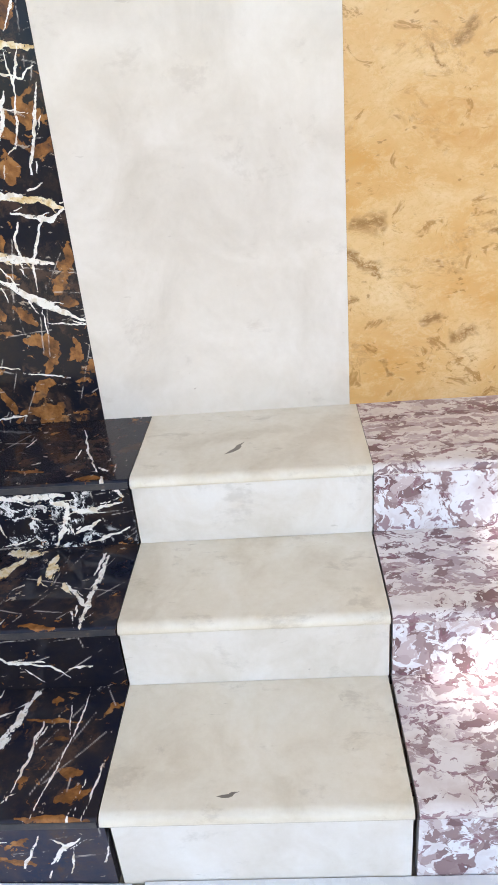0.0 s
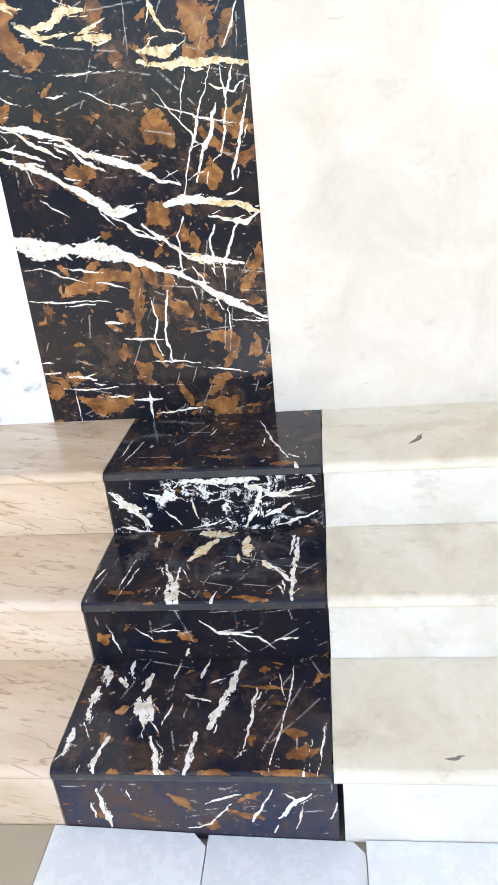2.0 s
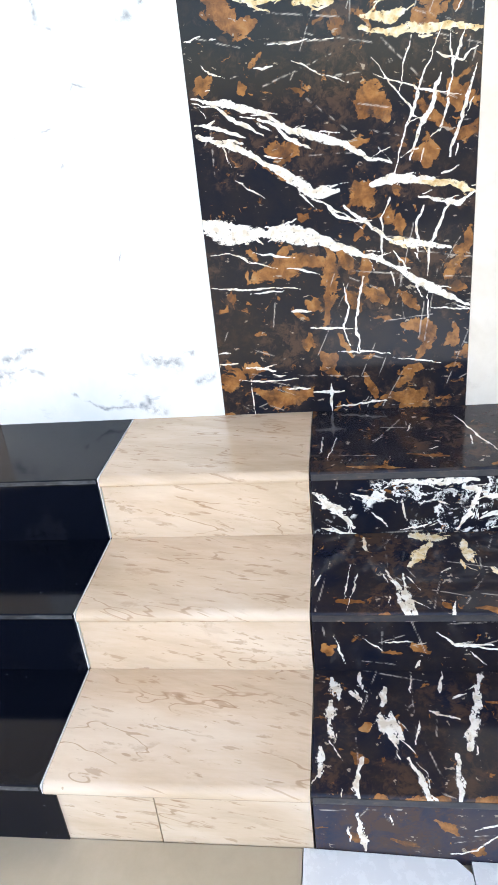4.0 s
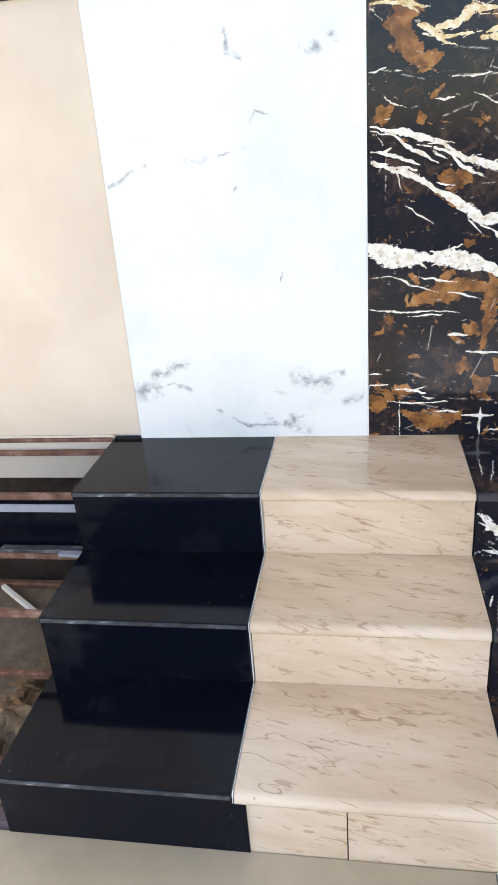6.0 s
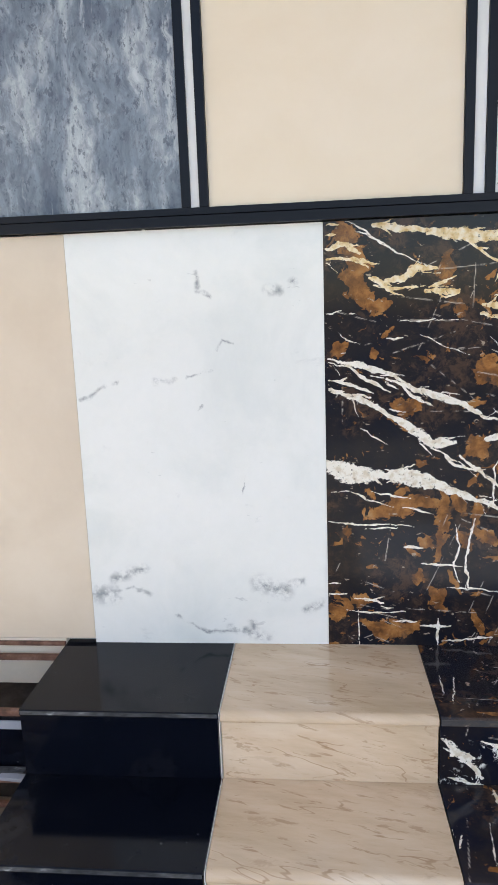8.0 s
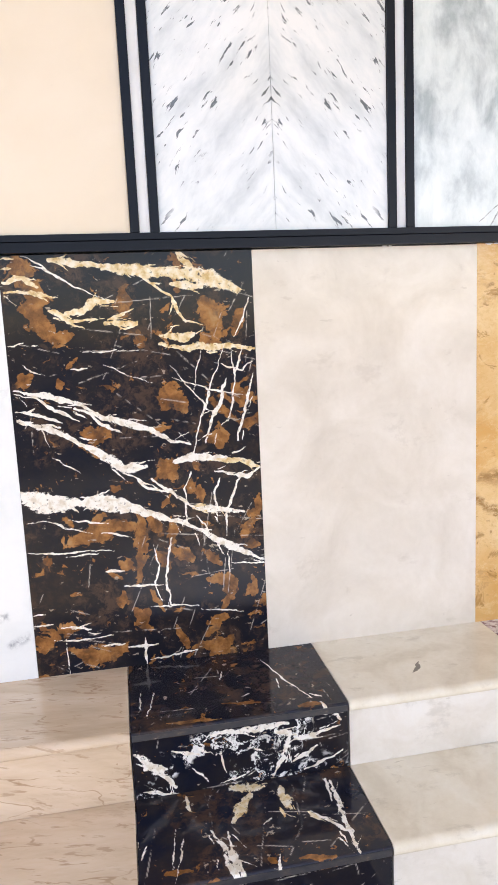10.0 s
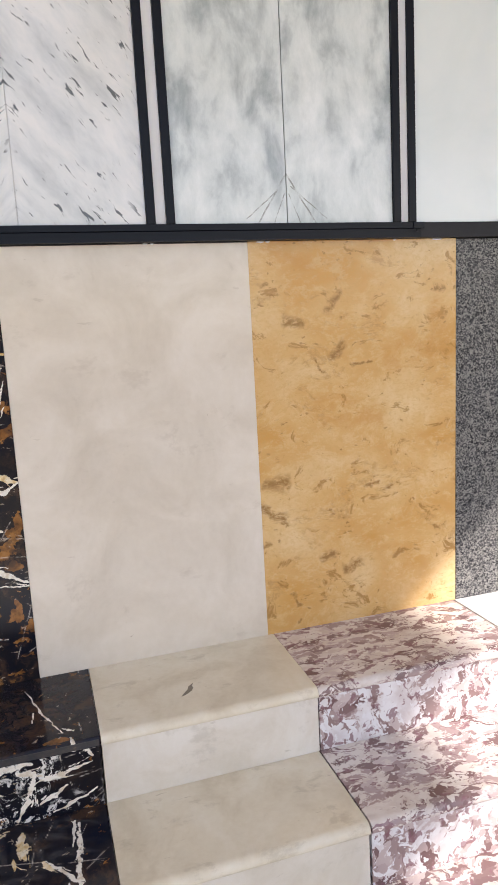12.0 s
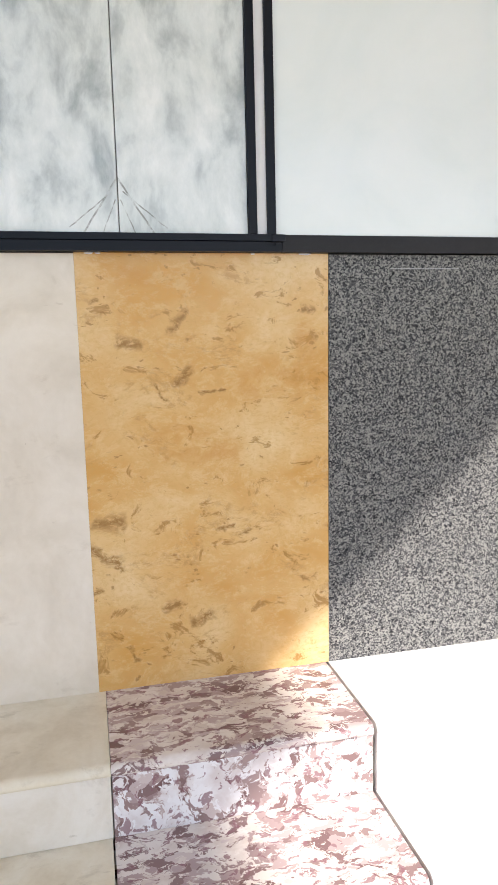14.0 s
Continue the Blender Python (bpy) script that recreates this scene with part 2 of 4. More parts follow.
def travertine(name):
    m, nt = material(name)
    p = spread(nt, own(nt))
    w = wobble(nt, vec(nt, "MULTIPLY", p, (1, 1, 1.5)), (5, 0.1))
    colour = ramp(nt, cloud(nt, w, 3.4, 4, 0.5, 0.4), (0.36, (0.73, 0.52, 0.26)), (0.5, (0.67, 0.42, 0.165)), (0.66, (0.61, 0.33, 0.085)))
    blot = calc(nt, "MULTIPLY", step(nt, cloud(nt, vec(nt, "ADD", w, (6, 2, 7)), 6.5, 5, 0.7, 0.4), 0.55, 0.63), step(nt, cloud(nt, w, 48, 5, 0.8), 0.44, 0.58))
    colour = blend(nt, calc(nt, "MULTIPLY", blot, 0.55), colour, (0.42, 0.23, 0.07))
    colour = blend(nt, step(nt, cloud(nt, w, 20, 7, 0.8, 0.15), 0.47, 0.63, 0.0, 0.34), colour, (0.79, 0.60, 0.34))
    colour = blend(nt, step(nt, cloud(nt, w, 75, 5, 0.8, 0.2), 0.46, 0.64, 0.0, 0.45), colour, (0.58, 0.35, 0.11))
    spot = step(nt, cloud(nt, vec(nt, "ADD", w, (4, 9, 2)), 11, 5, 0.7, 0.8), 0.585, 0.66)
    colour = blend(nt, calc(nt, "MULTIPLY", spot, 0.75), colour, (0.34, 0.17, 0.035))
    pit = calc(nt, "MULTIPLY", step(nt, cells(nt, wobble(nt, w, (50, 0.03)), 34), 0.12, 0.24, 1.0, 0.0), step(nt, cloud(nt, vec(nt, "ADD", w, (1, 3, 8)), 10, 3), 0.54, 0.6))
    colour = blend(nt, calc(nt, "MULTIPLY", pit, 0.65), colour, (0.27, 0.13, 0.03))
    face = flat(nt, wobble(nt, own(nt), (10, 0.05), (40, 0.03)), True)
    glow = calc(nt, "MULTIPLY", veins(nt, face, GOLD_GLOW, 0.6, 1.059, 0.9), step(nt, cloud(nt, w, 16, 5, 0.7), 0.36, 0.6, 0.1, 0.6))
    colour = blend(nt, glow, colour, (0.56, 0.27, 0.05))
    mark = calc(nt, "MULTIPLY", veins(nt, face, GOLD_SPOTS, 0.6, 1.059, 0.9), step(nt, cloud(nt, w, 60, 5, 0.75), 0.34, 0.56, 0.15, 0.95))
    colour = blend(nt, mark, colour, (0.30, 0.155, 0.04))
    return finish(m, nt, colour, 0.22, calc(nt, "SUBTRACT", 1.0, pit), 0.0008, strength=0.35)


def speckled(name):
    m, nt = material(name)
    p = spread(nt, own(nt))
    w = wobble(nt, p, (160, 0.006))
    grain = cells(nt, w, 290, out="Color")
    tone = nt.nodes.new("ShaderNodeSeparateColor")
    feed(nt, tone.inputs[0], grain)
    v = calc(nt, "MULTIPLY_ADD", cloud(nt, p, 120, 5, 0.72), 1.0, calc(nt, "MULTIPLY", tone.outputs[0], 0.55))
    colour = ramp(nt, v, (0.47, (0.006, 0.006, 0.009)), (0.66, (0.058, 0.058, 0.064)), (0.82, (0.15, 0.15, 0.147)), (0.97, (0.27, 0.265, 0.25)))
    return finish(m, nt, colour, 0.28, v, 0.0002, strength=0.2, ior=1.3)


def breccia(name, stretch, light=(0.72, 0.66, 0.62), patches=0.0):
    """Whitish stone crowded with torn red and violet fragments."""
    m, nt = material(name)
    p = spread(nt, own(nt))
    w = vec(nt, "MULTIPLY", wobble(nt, p, (12, 0.06), (50, 0.014)), stretch)
    a = cloud(nt, w, 25, 4.5, 0.66, 0.9)
    frag = step(nt, a, 0.478 + patches, 0.515 + patches)
    c2 = cells(nt, wobble(nt, w, (40, 0.03)), 34, out="Color")
    s = nt.nodes.new("ShaderNodeSeparateColor")
    feed(nt, s.inputs[0], c2)
    tone = ramp(nt, s.outputs[0], (0.0, (0.18, 0.105, 0.105)), (0.3, (0.26, 0.172, 0.17)), (0.65, (0.41, 0.31, 0.305)), (1.0, (0.58, 0.49, 0.48)))
    base = ramp(nt, cloud(nt, w, 22, 4), (0.35, (light[0] * 0.82, light[1] * 0.76, light[2] * 0.74)), (0.6, light))
    colour = blend(nt, frag, base, tone)
    bits = step(nt, cloud(nt, vec(nt, "ADD", w, (3, 3, 3)), 42, 3, 0.6, 0.5), 0.59, 0.62)
    colour = blend(nt, calc(nt, "MULTIPLY", bits, 0.8), colour, (0.24, 0.12, 0.14))
    chip = step(nt, cloud(nt, vec(nt, "ADD", w, (8, 1, 5)), 48, 3, 0.6, 0.5), 0.6, 0.63)
    colour = blend(nt, chip, colour, light)
    return finish(m, nt, colour, 0.13)


def streaked_grey(name):
    m, nt = material(name)
    p = spread(nt, own(nt))
    w = vec(nt, "MULTIPLY", wobble(nt, p, (5, 0.08), (25, 0.02)), (1, 1, 0.3))
    colour = ramp(nt, cloud(nt, w, 9, 6, 0.62, 0.4), (0.34, (0.075, 0.09, 0.125)), (0.5, (0.21, 0.24, 0.28)), (0.66, (0.56, 0.59, 0.61)))
    colour = blend(nt, step(nt, cloud(nt, vec(nt, "MULTIPLY", w, (1, 1, 1.6)), 55, 4, 0.7), 0.42, 0.66, 0.0, 0.5), colour, (0.09, 0.10, 0.13))
    thin = vec(nt, "MULTIPLY", wobble(nt, p, (4, 0.10), (18, 0.03)), (1, 1, 0.10))
    line = step(nt, cloud(nt, thin, 26, 4, 0.6), 0.60, 0.70, 0.0, 0.6)
    colour = blend(nt, line, colour, (0.58, 0.60, 0.61))
    dark = step(nt, cloud(nt, vec(nt, "MULTIPLY", p, (1, 1, 0.5)), 85, 5, 0.72), 0.54, 0.64, 0.0, 0.7)
    return finish(m, nt, blend(nt, dark, colour, (0.07, 0.08, 0.105)), 0.14)


def dashed_white(name):
    """White book-matched marble with short dark dashes that rise to the seam."""
    m, nt = material(name)
    a = nt.nodes.new("ShaderNodeVectorMath")
    a.operation = "ABSOLUTE"
    feed(nt, a.inputs[0], own(nt))
    o = a.outputs[0]
    lone = spread(nt, own(nt))
    r = nt.nodes.new("ShaderNodeVectorRotate")
    r.rotation_type = "Y_AXIS"
    feed(nt, r.inputs["Vector"], wobble(nt, o, (7, 0.04)))
    r.inputs["Angle"].default_value = radians(-52)
    w = vec(nt, "MULTIPLY", r.outputs[0], (0.75, 1.0, 3.8))
    r2 = vec(nt, "MULTIPLY", r.outputs[0], (3.0, 1.0, 1.0))
    colour = ramp(nt, cloud(nt, vec(nt, "MULTIPLY", r.outputs[0], (0.7, 1.0, 2.0)), 6, 6, 0.62), (0.34, (0.56, 0.59, 0.60)), (0.5, (0.74, 0.76, 0.76)), (0.62, (0.83, 0.83, 0.82)))
    dash = step(nt, cloud(nt, w, 24, 3.5, 0.6), 0.60, 0.64)
    dash = calc(nt, "MULTIPLY", dash, step(nt, cloud(nt, lone, 9, 3), 0.40, 0.52))
    colour = blend(nt, calc(nt, "MULTIPLY", dash, 0.9), colour, (0.09, 0.10, 0.11))
    return finish(m, nt, colour, 0.12)


def plain_paint(name, colour, rough=0.5, grain=60.0, dirt=0.12, metal=0.0, ior=1.5):
    m, nt = material(name)
    o = own(nt)
    tone = blend(nt, step(nt, cloud(nt, o, 6, 6, 0.65), 0.35, 0.75, 0.0, dirt * 2), colour, tuple(c * 0.62 for c in colour))
    tone = blend(nt, step(nt, cloud(nt, o, grain, 4, 0.7), 0.5, 0.75, 0.0, dirt), tone, tuple(min(1.0, c * 1.3 + 0.004) for c in colour))
    return finish(m, nt, tone, rough, cloud(nt, o, grain * 2, 4), 0.0004, metal=metal, strength=0.25, ior=ior)


def rusty(name):
    m, nt = material(name)
    o = own(nt)
    f = cloud(nt, o, 18, 7, 0.7)
    colour = ramp(nt, f, (0.34, (0.06, 0.026, 0.018)), (0.5, (0.15, 0.07, 0.045)), (0.62, (0.24, 0.14, 0.105)), (0.78, (0.36, 0.30, 0.27)))
    return finish(m, nt, colour, 0.7, cloud(nt, o, 120, 5, 0.7), 0.0008, strength=0.5)


def woven(name, a, b, scale=60.0):
    m, nt = material(name)
    o = own(nt)
    colour = ramp(nt, cloud(nt, o, 14, 6, 0.7), (0.32, a), (0.66, b))
    return finish(m, nt, colour, 0.85, cloud(nt, o, scale * 3, 4, 0.7), 0.001, strength=0.5)


PANEL_H = 1.057
b_panel = black_gold("black_gold_panel", 0.62, 0.0, 0.48, 1.3, 1.4)
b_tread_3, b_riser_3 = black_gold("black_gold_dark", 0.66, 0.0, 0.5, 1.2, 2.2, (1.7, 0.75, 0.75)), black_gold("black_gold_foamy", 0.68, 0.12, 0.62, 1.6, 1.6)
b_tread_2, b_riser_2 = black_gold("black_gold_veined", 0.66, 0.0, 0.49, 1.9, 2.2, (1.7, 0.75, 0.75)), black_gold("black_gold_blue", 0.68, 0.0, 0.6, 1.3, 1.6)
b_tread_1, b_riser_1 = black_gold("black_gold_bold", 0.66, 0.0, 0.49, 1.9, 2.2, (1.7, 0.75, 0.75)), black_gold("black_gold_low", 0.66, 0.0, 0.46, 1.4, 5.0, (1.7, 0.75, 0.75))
# veins and rust patches of each black slab: half thickness in mm, then points in hundredths of its width and height
PANEL_BROAD_A = ((7, 1, 70, 8, 69, 16, 68, 26, 66), (7.7, 26, 66, 35, 63, 44, 61, 54, 59, 62, 56, 70, 55), (3.5, 1, 69, 9, 68, 17, 65, 26, 62), (3.9, 24, 65, 30, 64, 35, 61, 42, 59), (7, 1, 63, 12, 61, 20, 59, 28, 56), (12.6, 28, 56, 35, 53, 42, 50, 51, 50), (4.2, 46, 48, 51, 45, 61, 44), (5.6, 53, 47, 61, 44, 68, 40, 74, 38), (4.2, 1, 65, 10, 64, 19, 62), (23.8, 0, 46, 11, 43, 23, 43),)
PANEL_BROAD_B = ((18.2, 23, 43, 34, 42, 46, 40), (11.2, 44, 40, 56, 38, 70, 34), (9.8, 70, 34, 80, 30, 90, 27, 100, 24), (9.8, 63, 51, 73, 52, 85, 51), (7, 80, 48, 94, 46, 100, 48), (7, 71, 39, 82, 38, 92, 37),)
PANEL_BROAD = PANEL_BROAD_A + PANEL_BROAD_B
PANEL_CROSS_A = ((2.8, 98, 89, 95, 84, 91, 80), (2.5, 87, 78, 84, 73, 80, 69, 77, 63, 74, 59, 73, 56, 71, 53), (4, 87, 70, 84, 64, 80, 61, 77, 55), (2.2, 90, 77, 91, 71, 89, 64, 87, 60, 84, 59), (3.8, 99, 71, 96, 66, 93, 60, 91, 55), (2.2, 95, 77, 91, 71), (1.8, 64, 74, 70, 69, 75, 66, 78, 63, 81, 62), (1.4, 77, 77, 74, 71, 73, 67), (1.8, 64, 71, 75, 69, 84, 67, 94, 66), (1.8, 83, 74, 94, 72, 99, 74),)
PANEL_CROSS_B = ((3.4, 70, 48, 67, 44, 67, 40, 67, 35), (3.4, 82, 46, 80, 43, 80, 35), (3.4, 91, 46, 87, 41, 85, 37, 84, 31), (2.8, 71, 37, 75, 33, 78, 30), (3.4, 60, 32, 58, 27, 57, 22, 58, 15), (2.2, 52, 31, 54, 25, 52, 21, 54, 16), (1.7, 84, 27, 84, 21), (2.7, 46, 7, 46, 0), (1.6, 13, 9, 13, 0),)
PANEL_CROSS = PANEL_CROSS_A + PANEL_CROSS_B
PANEL_LEVEL_A = ((2.9, 1, 32, 12, 31, 26, 31), (1.7, 26, 31, 35, 30), (1.8, 16, 30, 29, 30), (2.2, 1, 39, 10, 39, 27, 35), (2.2, 18, 39, 34, 37), (2.5, 31, 35, 43, 33), (3.4, 31, 25, 39, 25), (2.2, 39, 21, 56, 20), (2.2, 49, 15, 70, 14), (1.8, 71, 13, 89, 11), (2.9, 0, 13, 8, 13), (3.6, 11, 12, 24, 11), (2, 8, 9, 19, 8, 33, 9), (2.9, 28, 6, 38, 6), (3.4, 39, 5, 51, 5), (2.7, 47, 1, 68, 2), (2.2, 0, 16, 5, 16),)
PANEL_LEVEL_B = ((1.8, 1, 80, 7, 81), (2.2, 10, 80, 13, 80), (2, 6, 76, 9, 74, 14, 73), (2.5, 24, 74, 30, 74), (1.1, 29, 78, 51, 78), (1.6, 37, 75, 47, 72, 56, 70), (2.7, 15, 54, 25, 50), (2, 9, 100, 15, 98, 21, 95, 28, 93, 39, 90), (1.6, 12, 98, 25, 94), (2.2, 85, 24, 100, 23),)
PANEL_LEVEL = PANEL_LEVEL_A + PANEL_LEVEL_B
PANEL_YELLOW_A = ((8, 19, 99, 30, 98, 41, 97), (16, 40, 97, 52, 96, 64, 96), (16, 61, 96, 75, 95, 86, 93, 94, 91), (7.2, 69, 100, 76, 96), (8.8, 24, 87, 29, 87, 36, 89, 43, 89), (5.6, 17, 88, 24, 86), (4, 19, 86, 27, 85, 36, 85), (7.2, 39, 84, 52, 84), (4.8, 41, 85, 47, 86), (8.8, 66, 93, 79, 92), (4, 54, 95, 66, 90, 68, 87, 71, 84), (8, 61, 81, 70, 80, 74, 81), (8, 61, 79, 68, 78, 80, 78, 91, 78, 98, 77),)
PANEL_YELLOW_B = ((6.4, 1, 94, 8, 95, 14, 93), (4.8, 1, 92, 12, 92, 18, 91), (3.2, 1, 99, 6, 99), (3.2, 1, 97, 5, 97), (8, 77, 51, 92, 50, 100, 48), (11.2, 70, 39, 82, 38),)
PANEL_YELLOW = PANEL_YELLOW_A + PANEL_YELLOW_B
PANEL_RUST_A = ((23.5, 8, 99, 8, 95), (23.5, 9, 94, 16, 90), (16.8, 7, 88, 14, 89), (23.5, 14, 89, 14, 85, 19, 81), (11.8, 19, 81, 26, 82), (20.2, 47, 92, 47, 86), (16.8, 52, 82, 53, 79), (20.2, 63, 69, 61, 65), (13.4, 63, 69, 67, 66, 70, 63), (28.6, 79, 89, 84, 85, 83, 79), (15.1, 78, 81, 80, 79), (31.9, 80, 56, 85, 56), (20.2, 4, 73, 6, 71), (10.1, 19, 72, 20, 70), (25.2, 57, 51, 62, 48), (21.8, 18, 33, 27, 34, 34, 36, 44, 36),)
PANEL_RUST_B = ((18.5, 8, 29, 9, 29), (16.8, 38, 27, 43, 25), (15.1, 48, 38, 47, 31, 45, 22), (16.8, 38, 19, 37, 16), (20.2, 43, 11, 48, 14), (20.2, 3, 8, 3, 7), (20.2, 15, 6, 20, 4, 30, 4, 36, 5), (20.2, 70, 3, 80, 2, 83, 4), (20.2, 95, 34, 92, 31), (16.8, 83, 21, 85, 18, 84, 15), (20.2, 93, 17, 95, 16), (15.1, 91, 68, 93, 64), (10.1, 67, 27, 64, 29), (16.8, 75, 9, 80, 10),)
PANEL_RUST = PANEL_RUST_A + PANEL_RUST_B
PANEL_BROWN_A = ((14.4, 42, 15, 48, 9), (8.4, 60, 9, 64, 3), (8.4, 53, 29, 58, 24), (10.8, 73, 28, 80, 24), (12, 60, 29, 68, 26), (13.2, 75, 20, 85, 20), (10.8, 94, 37, 96, 36), (10.8, 73, 6, 80, 10), (6, 16, 20, 20, 20), (10.8, 51, 39, 56, 33), (7.2, 99, 41, 98, 35), (10.8, 27, 37, 32, 39), (7.2, 50, 19, 55, 13), (15.6, 92, 81, 94, 86), (8.4, 57, 40, 61, 43), (9.6, 73, 44, 74, 40), (12, 92, 28, 97, 28), (8.4, 80, 12, 83, 15),)
PANEL_BROWN_B = ((7.2, 33, 25, 38, 23), (7.2, 96, 17, 93, 20),)
PANEL_BROWN = PANEL_BROWN_A + PANEL_BROWN_B
GOLD_T1 = ((13, 7, 88, 10, 71), (10.2, 6, 69, 7, 51), (8.7, 6, 49, 8, 35), (8.7, 3, 32, 2, 13), (8.7, 14, 77, 18, 69), (5.8, 18, 93, 19, 77), (10.2, 27, 79, 26, 64), (20.3, 25, 56, 30, 38), (8.7, 29, 59, 33, 39), (10.2, 64, 90, 61, 69, 57, 44, 55, 33),)
VEINS_T1 = ((9.1, 34, 26, 40, -4), (6.5, 18, 26, 15, 7, 17, -7), (7.8, 50, 29, 49, 12, 49, -6), (3.2, 39, 56, 37, 33), (3.9, 71, 66, 70, 44, 69, 20), (3.1, 85, 93, 85, 66, 82, 42, 80, 20, 78, -7), (3.9, 50, 94, 48, 76), (2.6, 38, 93, 37, 76), (3.9, 43, 61, 53, 54), (3.9, 91, 9, 89, -6), (2.1, 98, 38, 95, -3), (2.1, 79, 81, 82, 56), (3.1, 58, 76, 52, 71), (3.1, -16, 82, -20, 61),)
RUST_T1 = ((10, 73, 84, 75, 84), (5, 65, 69, 86, 66), (7, 78, 54, 83, 54), (10, 83, 31, 90, 29), (11, 85, 12, 95, 17), (5, 68, 24, 72, 25), (10, 14, 28, 19, 24), (8, 7, -4, 44, 1), (8, 54, 1, 68, -3), (5, 73, 1, 98, -1), (8, 18, 46, 21, 49),)
GOLD_T2 = ((6.4, 23, 89, 24, 71), (16, 43, 89, 57, 85), (12.8, 51, 79, 40, 50), (11.2, 65, 81, 66, 56), (9.6, 73, 49, 76, 39), (4.8, 62, 59, 62, 49),)
VEINS_T2 = ((10.5, 30, 47, 37, 18, 40, -5), (7.5, 33, 21, 38, -5), (4.5, 37, 43, 37, 18), (4.5, 74, 49, 80, 36, 87, 20), (3.6, 1, 31, 4, 44), (1.8, 13, 12, 16, 57), (3.8, 56, 12, 54, -5), (3, 52, 43, 56, 49), (7.5, 89, 79, 87, 48, 86, 23), (7.5, 87, 23, 87, 0), (4.5, 87, 83, 85, 55), (3, 19, 44, 15, 12),)
RUST_T2 = ((9.2, 54, 5, 51, 11), (8, 63, 5, 76, 0), (6.9, 11, 13, 20, 11), (6.9, 26, 1, 30, -2),)
VEINS_R3 = ((10.3, 1, 78, 10, 46, 19, 11), (9.2, 5, 50, 15, 44), (4.6, 18, 76, 30, 63), (9.2, 35, 95, 54, 91, 70, 93), (8, 64, 82, 71, 73, 69, 39, 63, 3), (4.6, 71, 59, 85, 67, 96, 76), (4.6, 73, 23, 85, 45), (5.8, 92, 106, 96, 86), (3.4, 27, 37, 34, 10), (5.8, 4, 12, 19, -2), (2.3, 39, 62, 42, 20), (2.3, 52, 61, 59, 50), (3.4, 78, 7, 97, 31), (2.8, 39, 4, 54, 14),)
VEINS_R2 = ((3.3, 47, 80, 54, 55, 71, 44, 78, 22), (3.3, 56, 55, 69, 53), (2.2, 28, 55, 39, 60), (4.4, 40, 4, 42, 21), (1.8, 59, 44, 67, 16), (1.8, 8, 71, 12, 14), (1.5, 19, 66, 28, 38), (3.3, 78, 39, 88, 45),)
RUST_R2 = ((11, 39, 52, 45, 38), (13.2, 4, 49, 6, 37), (4.4, 28, 38, 34, 36),)
VEINS_R1 = ((7.8, 15, 80, 16, 41, 17, 17), (2.6, 45, 15, 54, 26, 62, 60), (3.1, 69, 32, 76, 80), (5.2, 79, 38, 85, 68, 91, 82), (2.6, 82, 82, 85, 71), (2.1, 88, 67, 85, 19), (2.6, 79, 28, 77, 13), (2.6, 97, 39, 101, 81), (2.6, 53, 59, 66, 79), (2.6, 26, 79, 27, 62),)
RUST_R1 = ((13, 54, 24, 57, 21), (10, 13, 46, 15, 36), (6, 40, 77, 48, 52), (5, 61, 50, 73, 37), (5, 26, 42, 35, 29),)
VEINS_T3 = ((2.4, 69, 77, 76, 42, 85, 13), (1.4, 12, 49, 8, 16), (1.4, 45, 54, 47, 67), (1.4, 5, 25, 5, 50), (1.4, 28, 43, 33, 47), (1.4, 53, 28, 58, 30), (3.1, 88, 7, 90, -4),)
RUST_T3 = ((6, 16, 7, 40, 3), (7.2, 77, 4, 89, 6), (4.8, 43, 21, 60, 17),)

# grey marks of the white slab, brown spots and orange fields of the golden one
WHITE_GREY_RUNS_A = ((23.4, 2, 13, 10, 13), (11.7, 10, 17, 23, 20), (6.5, 21, 14, 25, 13), (3.9, 11, 14, 18, 15), (18.2, 72, 16, 83, 14), (7.8, 83, 15, 90, 16), (3.9, 36, 8, 44, 5, 49, 3, 65, 3), (13, 61, 4, 74, 2), (9.1, 68, 6, 69, 3), (3.9, 2, 62, 9, 64, 13, 65, 18, 66), (6.5, 33, 66, 41, 66), (3.1, 46, 67, 56, 68), (3.1, 58, 73, 61, 75, 65, 74), (5.2, 52, 90, 52, 86, 56, 85), (10.4, 79, 86, 83, 86), (7.8, 88, 88, 89, 88),)
WHITE_GREY_RUNS_B = ((9.1, 91, 9, 97, 11), (2.1, 50, 59, 52, 60), (1.6, 67, 43, 67, 37),)
WHITE_GREY_RUNS = WHITE_GREY_RUNS_A + WHITE_GREY_RUNS_B
GOLD_SPOTS = ((8.4, 6, 90, 7, 90), (14, 16, 81, 22, 80), (9.8, 35, 83, 42, 87), (12.6, 36, 72, 42, 74), (4.2, 28, 71, 29, 69, 32, 67), (9.8, 90, 87, 93, 87), (19.6, 4, 40, 11, 40), (14, 0, 34, 10, 31), (12.6, 29, 19, 34, 19), (14, 40, 14, 48, 16), (7, 62, 35, 65, 36), (7, 88, 22, 90, 22), (4.2, 47, 69, 56, 69), (5.6, -5, 24, 3, 25), (5.6, 52, 36, 58, 37), (7, 10, 30, 12, 29), (5.6, 13, 10, 16, 7),)
GOLD_GLOW = ((53.2, 70, 71, 92, 72), (47.6, 33, 58, 56, 55), (28, 90, 83, 93, 76), (28, 15, 96, 27, 94),)

